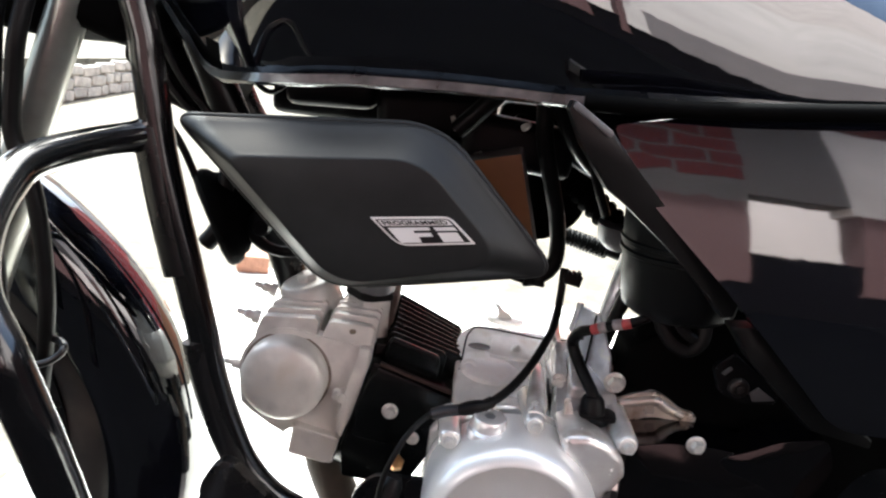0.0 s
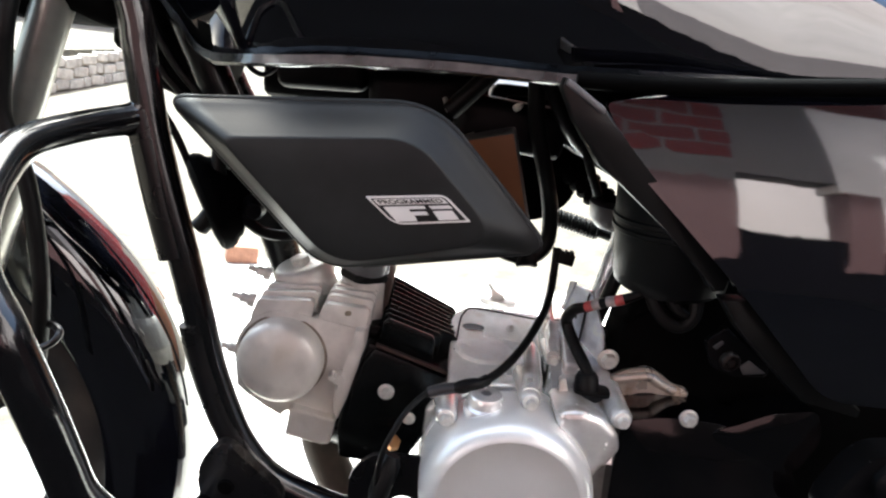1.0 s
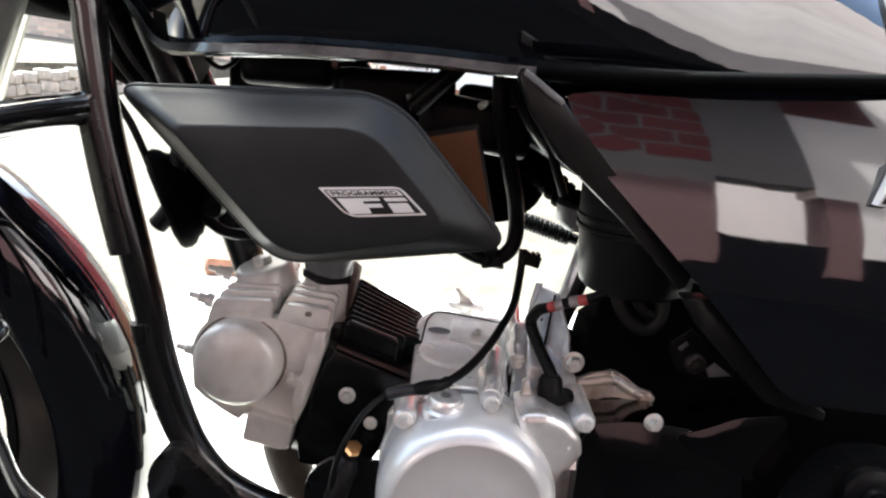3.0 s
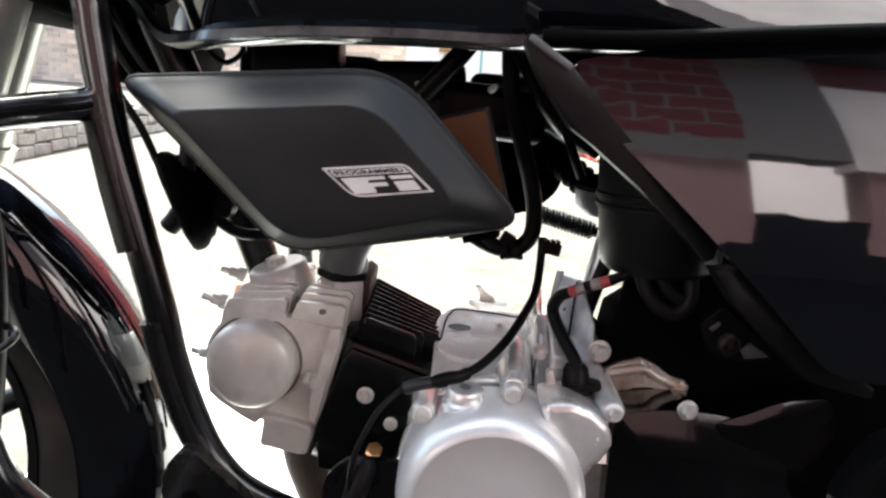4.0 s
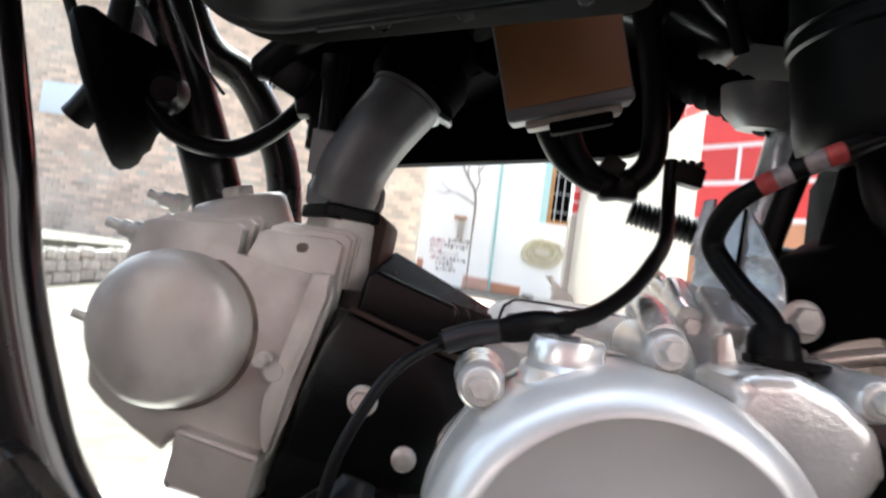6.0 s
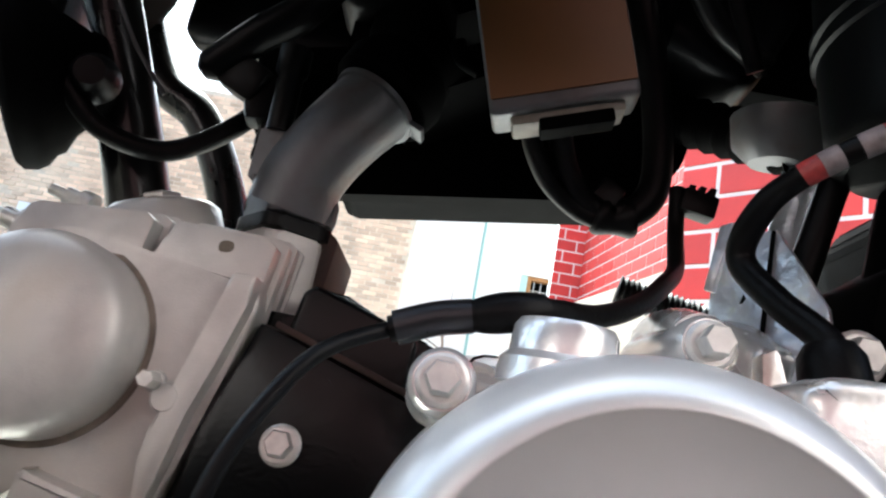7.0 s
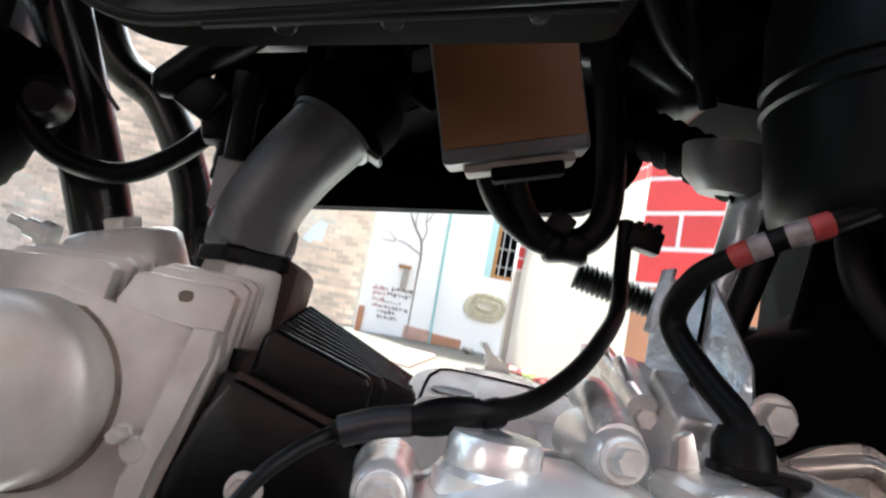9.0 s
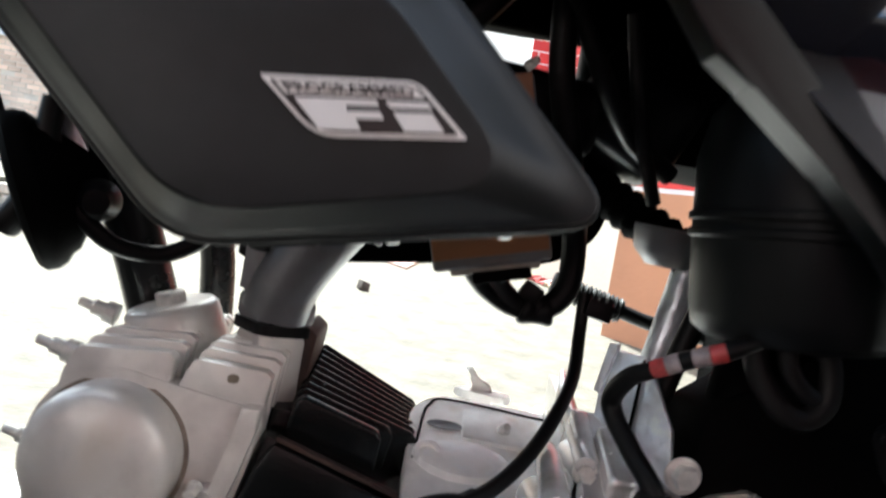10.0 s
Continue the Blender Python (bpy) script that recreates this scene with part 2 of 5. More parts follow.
def hexbolt(bm, o, d, r=0.0045, flange=None, h=0.005):
    fl = flange or r * 1.5
    lathe(bm, o, d, [(fl, 0), (fl, 0.0012), (fl * 0.85, 0.002), (fl * 0.8, 0.002)], 20)
    lathe(bm, Vector(o) + Vector(d).normalized() * 0.0018, d, [(r, 0), (r, h * 0.8), (r * 0.86, h), (0, h)], 6)


def NB():
    return bmesh.new()


# ---- ground ----
def height(x, y):
    """The yard rises towards the houses, more so before the white one."""
    if y < 2.2:
        return 0.0
    k = min(max((x + 2.2) / 1.9, 0.0), 1.0)
    k = k * k * (3 - 2 * k)
    more = 0.05 * (min(y, 5.2) - 2.2) + (0.009 * (min(y, 8.5) - 5.2) if y > 5.2 else 0)
    return 0.057 * (min(y, 8.5) - 2.2) + (0.03 * (min(y, 13) - 8.5) if y > 8.5 else 0) + k * more


bm = NB()
gx = [-400, -150, -60, -25, -12, -8, -5, -3, -2.2, -1.8, -1.5, -1.2, -0.9, -0.63, -0.3, 0, 1, 2, 3, 5, 8, 12, 25, 60, 150, 400]
gy = [-400, -150, -60, -25, -10, -5, -2.5, -1, 0, 1, 2.2, 3, 4, 5, 5.2, 6, 7, 8, 8.5, 10, 13, 20, 40, 90, 200, 400]
G = [[bm.verts.new((x, y, height(x, y) - 0.03)) for x in gx] for y in gy]
for j in range(len(gy) - 1):
    for i in range(len(gx) - 1):
        bm.faces.new((G[j][i], G[j][i + 1], G[j + 1][i + 1], G[j + 1][i]))
struct("ground", bm, SAND, "dusty pale sand and concrete yard", "ground")
bm = NB()
box(bm, (1.19, 1.38, -0.02), (3.62, 1.64, 0.04), bev=0.006)
struct("pavement", bm, CONC, "pale concrete slab under the motorcycle", "pavement")

# unseen floor; its near-black colour takes the place of shade
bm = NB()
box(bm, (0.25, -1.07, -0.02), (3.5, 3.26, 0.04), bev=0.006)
struct("floor", bm, mat("shade_black_floor", (0.003, 0.003, 0.0034), 0.95, spec=0.0, var=0.2, scale=3, bump=0.2, bscale=30), "unseen floor before the house, near black in place of shade", "floor")

# added paving out of view, black so the side panel mirrors little light
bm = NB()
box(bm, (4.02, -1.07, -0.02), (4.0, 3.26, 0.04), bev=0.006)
struct("pavement_side", bm, mat("near_black_paving", (0.004, 0.004, 0.0042), 0.95, spec=0.0, var=0.2, scale=2.5, bump=0.25, bscale=30), "unseen near-black paving added to keep reflections dark", "pavement")

# ---- walls of the yard ----
def frame_of(p0, p1):
    """A wall's own axes: along it, out of it, up."""
    a, b = Vector((*p0, 0)), Vector((*p1, 0))
    u = (b - a).normalized()
    return a, u, Vector((0, 0, 1)).cross(u), (b - a).length


def wall(name, p0, p1, z0, z1, thick, material, label):
    a, u, n, L = frame_of(p0, p1)
    bm = NB()
    c = a + u * L / 2 + n * thick / 2
    box(bm, (c.x, c.y, (z0 + z1) / 2), (L, thick, z1 - z0), (0, 0, math.degrees(math.atan2(u.y, u.x))))
    return struct(name, bm, material, label, "wall")


def painted_bricks(parent, p0, p1, z0, z1, length, course, joint, proud=0.006, start=0.0, paint=None):
    """Painted bricks, one object each, on the face of a wall."""
    a, u, n, L = frame_of(p0, p1)
    deg = math.degrees(math.atan2(u.y, u.x))
    shared = {}
    row, z = 0, z0
    while z < z1 - 0.02:
        x = -(length / 2) * (row % 2) - start
        h = min(course, z1 - z) - joint
        while x < L:
            xa, xb = max(x + joint / 2, 0.0), min(x + length - joint / 2, L)
            x += length
            if xb - xa < 0.03 or h < 0.02:
                continue
            key = (round(xb - xa, 2), round(h, 3))
            if key not in shared:
                bm = NB()
                box(bm, (0, 0, 0), (xb - xa, 0.012, h), bev=0.003, seg=1)
                shared[key] = finish(bm)
                shared[key].materials.append(paint or REDBR)
            ob = new("brick", shared[key])
            c = a + u * (xa + xb) / 2 - n * (proud - 0.006)
            ob.parent = parent
            ob.matrix_basis = pose(c.x, c.y, z + h / 2 + joint / 2, 0, 0, deg)
        z += course
        row += 1


NC, ND = (1.20, 4.14), (3.0, 2.26)
near_wall = wall("wall_near", NC, ND, 0.0, 4.2, 0.25, WJOINT, "white jointed wall with large red painted bricks")
wall("dado", (NC[0] - 0.004, NC[1] - 0.004), (ND[0] - 0.004, ND[1] - 0.004), 0.0, 1.02, 0.02, BROWNW, "brown painted dado below the bricks")
PC, PD = (1.17, 7.05), (1.56, 4.95)
far_wall = wall("wall_far", PC, PD, 0.0, 4.4, 0.2, WJOINT, "cream wall with small red painted bricks above")
bm = NB()
loft(bm, [[Vector(p) for p in ring] for ring in (
    ((0.93, 7.03, 0.0), (1.50, 4.93, 0.0), (1.72, 4.93, 0.0), (1.25, 7.03, 0.0)),
    ((0.94, 7.03, 1.4), (1.51, 4.93, 1.4), (1.72, 4.93, 1.4), (1.25, 7.03, 1.4)),
    ((1.00, 7.03, 1.96), (1.54, 4.93, 1.96), (1.72, 4.93, 1.96), (1.25, 7.03, 1.96)))])
struct("dado_cream", bm, CREAM, "cream painted lower wall that leans outwards", "wall")
pillar_face = wall("wall_pillar", (0.885, 7.06), (1.19, 7.06), 1.36, 4.4, 0.2, WJOINT, "end of the red brick wall")
wall("wall_pillar_foot", (0.885, 7.06), (1.19, 7.06), 0.0, 1.36, 0.2, CREAM, "cream foot below the red brick pillar")


def window_wall(y, x0, x1, z1, wx0, wx1, wz0, wz1):
    """The white wall with an opening for the window."""
    bm = NB()
    t = 0.25
    for a, b, c, d in ((x0, wx0, 0, z1), (wx1, x1, 0, z1), (wx0, wx1, 0, wz0), (wx0, wx1, wz1, z1)):
        box(bm, ((a + b) / 2, y + t / 2, (c + d) / 2), (b - a, t, d - c))
    return struct("wall_white", bm, WHITEW, "whitewashed house wall with a barred window", "wall")


WY = 8.5
window_wall(WY, -0.69, 2.6, 4.2, 0.695, 1.25, 1.40, 2.61)
win = thing("window_1", (1.0, WY, 1.4), "dark barred window in an orange wooden frame", "window", kind="structure")
for c, w in (((0.805, WY + 0.06, 2.005), (0.05, 0.08, 1.21)), ((1.225, WY + 0.06, 2.005), (0.05, 0.08, 1.21)), ((1.015, WY + 0.06, 1.425), (0.37, 0.08, 0.05)), ((1.015, WY + 0.06, 2.585), (0.37, 0.08, 0.05))):
    bm = NB()
    box(bm, c, w, bev=0.004, seg=1)
    part("window_frame", bm, WOOD, win)
bm = NB()
box(bm, (0.7375, WY + 0.04, 2.005), (0.085, 0.05, 1.21))
part("reveal", bm, TEALP, win, "pale teal painted reveal")
bm = NB()
box(bm, (1.015, WY + 0.12, 2.005), (0.37, 0.02, 1.21))
part("pane", bm, DARK, win)
for i in range(4):
    bm = NB()
    tube(bm, [(0.87 + 0.083 * i, WY + 0.05, 1.44), (0.87 + 0.083 * i, WY + 0.05, 2.57)], 0.006, seg=6)
    part("bar", bm, STEEL, win)
for i in range(5):
    bm = NB()
    tube(bm, [(0.83, WY + 0.045, 1.56 + 0.22 * i), (1.2, WY + 0.045, 1.56 + 0.22 * i)], 0.005, seg=6)
    part("bar", bm, STEEL, win)

bm = NB()
tube(bm, [(0.208, WY - 0.03, 0.50), (0.19, WY - 0.03, 1.5), (0.172, WY - 0.03, 2.5), (0.155, WY - 0.03, 4.0)], 0.013, seg=8)
struct("trim_pipe", bm, TEAL, "thin teal pipe down the white wall", "pipe")
bm = NB()
box(bm, (0.045, WY - 0.012, 0.53), (0.32, 0.024, 0.25), (0, 3, 0), bev=0.004)
struct("baseboard", bm, mat("faded_pink_brown_paint", (0.56, 0.33, 0.24), 0.75, var=0.15, scale=5, bump=0.15, bscale=30), "faded pinkish brown foot of the white wall", "skirting")
bm = NB()
box(bm, (0.39, WY - 0.014, 0.52), (0.36, 0.028, 0.20), (0, 3, 0), bev=0.004)
box(bm, (-0.645, WY - 0.012, 0.62), (0.07, 0.024, 0.34), bev=0.004)
struct("trim_foot", bm, BROWNW, "brown painted foot of the white wall", "skirting")

# rope coil on the wall: long flat loops that cross one another
rope = thing("rope_coil", (0.785, WY - 0.05, 0.9), "coil of straw rope hanging on a white wall", "rope")
random.seed(12)
for k in range(9):
    bm = NB()
    rx, rz = 0.235 - 0.017 * k, 0.150 - 0.013 * k
    cx, cz, tilt = 0.785 + random.uniform(-0.012, 0.012), 1.045 + random.uniform(-0.015, 0.015), math.radians(-8 + random.uniform(-4, 4))
    pts = []
    for i in range(17):
        a = 2 * math.pi * i / 16
        u, v = rx * (abs(math.cos(a)) ** 0.7) * (1 if math.cos(a) > 0 else -1), rz * (abs(math.sin(a)) ** 0.8) * (1 if math.sin(a) > 0 else -1)
        u += 0.25 * v
        pts.append((cx + u * math.cos(tilt) - v * math.sin(tilt), WY - 0.03 - 0.012 * (k % 3), cz + u * math.sin(tilt) + v * math.cos(tilt)))
    tube(bm, pts, 0.0095, n=2, seg=6)
    part("loop", bm, ROPE, rope)

# painted writing that cannot be read
marks = thing("wall_writing", (-0.33, WY - 0.004, 0.6), "faded dark lettering painted on a white wall", "writing")
random.seed(4)
REDINK = mat("faded_red_paint_marks", (0.50, 0.27, 0.25), 0.8, var=0.3, bump=0.0)
for z, x0, x1, ink, hh in ((1.03, -0.56, -0.40, REDINK, 0.05), (0.97, -0.55, -0.39, REDINK, 0.045), (0.90, -0.55, -0.40, REDINK, 0.05), (0.83, -0.53, -0.42, REDINK, 0.04),
                           (1.05, -0.34, -0.08, INK, 0.05), (0.985, -0.38, -0.10, INK, 0.045), (0.885, -0.42, -0.22, INK, 0.022), (0.825, -0.44, -0.12, INK, 0.035), (0.765, -0.46, -0.26, INK, 0.04), (0.705, -0.45, -0.22, INK, 0.04)):
    x = x0
    while x < x1:
        w = random.uniform(0.012, 0.034)
        bm = NB()
        box(bm, (x + w / 2, WY - 0.003, z + random.uniform(-0.008, 0.008)), (w, 0.004, hh * random.uniform(0.35, 1.0)), (0, random.uniform(-25, 25), 0))
        part("bar", bm, ink, marks)
        x += w + random.uniform(0.006, 0.016)

# dry branch
branch = thing("dry_branch", (-0.14, WY - 0.1, 0.55), "bare dry branch standing before a white wall", "branch")
BZ = 0.29
bm = NB()
tube(bm, [(x - 0.095, WY + y, z + BZ) for x, y, z in ((0.03, -0.15, 0.22), (0.02, -0.14, 0.9), (0.02, -0.14, 1.15), (-0.01, -0.14, 1.36), (-0.10, -0.13, 1.5), (-0.17, -0.13, 1.62), (-0.215, -0.12, 1.72))], lambda u: 0.006 + 0.008 * math.sin(math.pi * min(1.0, 0.08 + 0.9 * u)), seg=8)
part("stem", bm, BARK, branch)
for p in (((-0.005, 1.34), (0.03, 1.5), (0.0, 1.62), (0.02, 1.95)), ((-0.10, 1.5), (-0.12, 1.62), (-0.09, 1.75)),
          ((0.02, 1.2), (-0.18, 1.30), (-0.30, 1.33), (-0.42, 1.42)), ((-0.3, 1.33), (-0.36, 1.30), (-0.48, 1.31)), ((0.01, 1.6), (0.07, 1.72), (0.06, 1.84))):
    bm = NB()
    tube(bm, [(x - 0.095, WY - 0.135, z + BZ) for x, z in p], lambda u: 0.009 - 0.006 * u, seg=6)
    part("twig", bm, BARK, branch)
post = thing("wall_bracket", (-0.21, WY, 1.1), "small cream upright with an orange cap on a white wall", "bracket")
bm = NB()
box(bm, (-0.215, WY - 0.02, 1.20), (0.075, 0.04, 0.24), bev=0.006)
part("shaft", bm, CREAM, post)
bm = NB()
box(bm, (-0.235, WY - 0.03, 1.333), (0.15, 0.06, 0.035), bev=0.008)
part("cap", bm, WOOD, post)

# old brick wall behind the yard
BY = 13.0
bm = NB()
box(bm, (-6.6, BY + 0.15, 3.2), (11.0, 0.25, 6.4))
old_wall = struct("wall_old_brick", bm, MORTAR, "weathered old brick wall of a house", "wall")
random.seed(7)
V, F = [], []
rows = int(6.0 / 0.088)
for r in range(rows):
    z = 0.32 + r * 0.088
    x = -12.0 - (0.12 if r % 2 else 0)
    while x < -1.25:
        w = 0.235 + random.uniform(-0.012, 0.008)
        d = random.uniform(0.0, 0.014)
        if random.random() > 0.02 and not (-4.35 < x + 0.1 < -3.7 and 3.75 < z < 4.30):
            b = len(V)
            xa, xb, za, zb, y0 = x + 0.006, min(x + w - 0.006, -1.15), z + 0.006, z + 0.078, BY + 0.018 - d
            V += [(xa, y0, za), (xb, y0, za + random.uniform(-.004, .004)), (xb, y0, zb), (xa, y0, zb), (xa, BY + 0.03, za), (xb, BY + 0.03, za), (xb, BY + 0.03, zb), (xa, BY + 0.03, zb)]
            F += [(b, b + 1, b + 2, b + 3), (b, b + 4, b + 5, b + 1), (b + 1, b + 5, b + 6, b + 2), (b + 2, b + 6, b + 7, b + 3), (b + 3, b + 7, b + 4, b)]
        x += 0.24
me = bpy.data.meshes.new("courses")
me.from_pydata(V, [], F)
me.materials.append(OLDBRICK)
courses = new("bricks", me)
courses.parent = old_wall
tagged(courses, "weathered brown bricks in rough courses", kind="stuff")
vent = thing("wall_vent", (-4.05, BY, 3.75), "small barred vent in an old brick wall", "vent")
bm = NB()
box(bm, (-4.02, BY + 0.02, 4.03), (0.62, 0.02, 0.5))
part("recess", bm, DARK, vent)
for i in range(6):
    bm = NB()
    box(bm, (-4.26 + 0.095 * i, BY - 0.0, 4.03), (0.03, 0.03, 0.5))
    part("bar", bm, GREYB, vent)
sign = thing("wall_sign", (-7.1, BY - 0.02, 2.85), "white painted sign board with a teal mark on brick", "sign")
bm = NB()
box(bm, (-7.55, BY - 0.03, 3.07), (2.2, 0.03, 0.62), bev=0.006)
part("board", bm, PAPER, sign)
bm = NB()
box(bm, (-7.3, BY - 0.05, 3.05), (0.55, 0.012, 0.16), (0, 8, 0), bev=0.004)
part("mark", bm, TEAL, sign)
paper = thing("torn_paper", (-2.1, BY - 0.02, 2.1), "torn white paper stuck to old bricks", "paper")
bm = NB()
slab(bm, [(-2.36, 1.96), (-2.18, 1.90), (-2.14, 1.98), (-1.98, 1.96), (-1.94, 2.32), (-2.08, 2.34), (-2.20, 2.22)], BY - 0.012, BY - 0.006)
part("sheet", bm, PAPER, paper)

# low stone edge on the left of the yard
bm = NB()
box(bm, (-2.98, 6.2, 0.2), (0.18, 4.4, 0.46), (3.2, 0, 0))
kerb = struct("wall_low", bm, mat("dark_mortar", (0.34, 0.31, 0.27), 0.95, bump=0.3, bscale=30), "low rubble stone edge of the yard", "kerb")
random.seed(9)
ORG = Vector((0, 0, 0))
bm = NB()
for j in range(3):
    y = 4.05
    while y < 8.3:
        w = random.uniform(0.1, 0.26)
        box(bm, (-2.872, y + w / 2, height(-2.9, y) + 0.02 + 0.085 * j + random.uniform(-.01, .01)), (0.05, w - 0.008, 0.080), (random.uniform(-4, 4), 0, 0), bev=0.010, seg=1)
        y += w
rub = part("stones", bm, STONE, kerb)
tagged(rub, "rough grey rubble stones", kind="stuff")
bm = NB()
slab(bm, [(-60, -2), (-2.95, -2), (-2.95, 4.0), (-2.95, 8.4), (-2.95, 13.0), (-60, 13.0)], -0.30, 0.29, plane="xy")
for v in bm.verts:
    v.co.z += height(-2.9, v.co.y) * 0.62
struct("terrace", bm, SAND, "raised dusty ground behind the stone edge", "ground")

# loose brick on the ground
lb = thing("loose_brick", (-0.57, 2.15, 0), "broken orange brick lying on the ground", "brick")
bm = NB()
box(bm, (-0.585, 2.16, 0.025), (0.10, 0.08, 0.06), (0, 4, 20), bev=0.012)
for v in bm.verts:
    v.co += noise.noise_vector(v.co * 30) * 0.006
part("body", bm, mat("orange_brick", (0.26, 0.13, 0.085), 0.9, bump=0.5, bscale=60), lb)
tile = thing("loose_tile", (0.05, 6.0, height(0, 6.0)), "flat reddish slab lying on the ground", "slab")
bm = NB()
slab(bm, [(0.035, 5.25), (-0.115, 5.45), (-0.015, 6.80), (0.255, 6.65)], -0.035, -0.010, 0.004, plane="xy")
for v in bm.verts:
    v.co.z += height(v.co.x, v.co.y)
part("body", bm, mat("faded_tile", (0.50, 0.33, 0.27), 0.85, bump=0.3), tile)
chip = thing("stone_chip", (-0.19, 4.24, height(-0.19, 4.24)), "small dark broken stone lying on the ground", "stone")
bm = NB()
box(bm, (-0.19, 4.24, height(-0.19, 4.24) - 0.005), (0.06, 0.05, 0.05), (0, 12, 30), bev=0.006)
for v in bm.verts:
    v.co += noise.noise_vector(v.co * 25) * 0.010
part("body", bm, mat("dark_chip", (0.07, 0.055, 0.045), 0.9, bump=0.3), chip)
trash = thing("litter_heap", (1.1, 6.2, height(1.1, 6.2)), "red and green litter along the foot of the wall", "litter")
random.seed(3)
for i in range(40):
    bm = NB()
    t = i / 39
    x, y = 0.90 + 0.56 * t, 6.98 - 2.0 * t
    r = random.uniform(0.03, 0.055)
    box(bm, (x - 0.05, y, height(x, y) - 0.03 + r / 2), (random.uniform(.05, .09), random.uniform(.07, .14), r), (random.uniform(-20, 20), random.uniform(-20, 20), random.uniform(0, 90)), bev=0.010, seg=1)
    for v in bm.verts:
        v.co += noise.noise_vector(v.co * 22) * 0.018
    part("scrap", bm, GREENL if i in (14, 15, 16, 34, 35) else random.choice((REDM, REDM, REDM, REDM, ROPE)), trash)
for at, sc in (((0.80, 6.72), 0.075), ((0.62, 7.9), 0.065)):
    sack = thing("paper_scrap", (at[0], at[1], height(*at)), "crumpled cream paper lying on the ground", "paper")
    bm = NB()
    bmesh.ops.create_icosphere(bm, subdivisions=2, radius=sc)
    for v in bm.verts:
        v.co += noise.noise_vector(v.co * 9 + Vector((at[0] * 7, 0, 0))) * sc * 0.6
        v.co.z *= 0.6
        v.co += Vector((at[0], at[1], height(*at) + sc * 0.3))
    part("body", bm, CREAM, sack)

# unseen house behind the camera, its colours set for what the paint mirrors
HY = -2.6
def facade(pieces):
    bm = NB()
    for a, b, c, d in pieces:
        box(bm, ((a + b) / 2, HY - 0.15, (c + d) / 2), (b - a, 0.3, d - c))
    return bm


# added plinth, blackened so the lower part of the reflections stays dark
struct("wall_back_base", facade([(-9, 9, 0, 0.48), (1.28, 2.05, 0.48, 0.95), (2.32, 9, 0.48, 0.85)]), mat("near_black_plinth", (0.007, 0.006, 0.0066), 0.9, spec=0.02, bump=0.1), "unseen near-black plinth added to keep the mirrored foot dark", "wall")
# shaded front and sunlit wing: light and shade are put into the plaster colours
struct("wall_back_lower", facade([(-9, -3.4, 0.48, 1.75), (-1.6, 1.28, 0.48, 1.75), (2.05, 2.32, 0.48, 1.75)]), mat("shaded_pink_paint", (0.15, 0.078, 0.078), 0.75, bump=0.1), "lower wall of the house, pink darkened for shade", "wall")
back_wall = struct("wall_back", facade([(-9, 1.28, 1.75, 3.9), (1.28, 2.0, 1.88, 3.9)]), SHADEPINK, "house wall with red bricks, its plaster dimmed for shade", "wall")
struct("wall_back_pale", facade([(2.32, 2.85, 0.85, 1.75), (2.0, 2.85, 1.75, 3.3), (2.85, 9, 1.6, 4.2)]), mat("sunlit_pink_plaster", (0.78, 0.69, 0.67), 0.8, var=0.1, scale=1.5, bump=0.15, bscale=20), "wing of the house, pink plaster coloured as sunlit", "wall")
# grey strip added for a middle tone in the mirrored wall
struct("wall_back_grey", facade([(2.85, 9, 0.85, 1.6)]), mat("grey_pink_plaster", (0.24, 0.205, 0.21), 0.8, var=0.1, scale=1.5, bump=0.15, bscale=20), "greyish pink strip added for the tank's reflection", "wall")
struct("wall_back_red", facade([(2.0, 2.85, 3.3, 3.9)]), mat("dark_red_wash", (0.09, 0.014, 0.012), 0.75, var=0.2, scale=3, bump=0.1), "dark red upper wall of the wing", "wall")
# added upper walls, unseen, that hide blue sky from the tank's reflection
struct("wall_back_upper", facade([(3.0, 16, 4.2, 9.0), (9, 16, 0, 4.2)]), mat("upper_pink_plaster", (0.70, 0.60, 0.58), 0.8, var=0.1, scale=1.5, bump=0.15, bscale=20), "unseen pale pink storey added to cover mirrored sky", "wall")
# added wall out of view that blocks sky from the shroud's right bevel
wall("wall_side", (3.04, 2.21), (5.6, -2.45), 0.0, 2.6, 0.25, mat("dull_red_limewash", (0.040, 0.020, 0.018), 0.85, spec=0.1, var=0.2, scale=3, bump=0.1), "unseen dark red side wall added to dim mirrored sky")
bm = NB()
box(bm, (-3.5, -2.25, 4.0), (11, 1.5, 0.18), bev=0.02)
# short unseen piece, added to keep sky out of the mirrored panel
box(bm, (2.42, -2.30, 4.0), (0.84, 0.75, 0.18), bev=0.02)
struct("roof_eave", bm, mat("dark_roof_boards", (0.03, 0.026, 0.024), 0.9, spec=0.1, bump=0.2), "dark boarded eave of the house", "roof")
# added reflector wall that makes the openings bright in the side panel
bm = NB()
box(bm, (0, -6.5, 2.0), (24, 0.2, 4.0))
struct("wall_beyond", bm, mat("bright_pink_limewash", (0.88, 0.76, 0.74), 0.8, var=0.05, scale=1.5, bump=0.1, bscale=25), "unseen pale wall added to brighten the mirrored openings", "wall")

# ---- the motorcycle ----
bike = thing("motorcycle", (0.05, 0.66, 0.0), "black commuter motorcycle with bare engine standing on a pale slab", "motorcycle")

# side shroud
CR = [(-0.177, 0.6485), (0.009, 0.6665), (0.0985, 0.5775), (-0.0590, 0.5425)]
FR = [(-0.1290, 0.6300), (-0.0010, 0.6450), (0.0640, 0.5830), (-0.0480, 0.5540)]
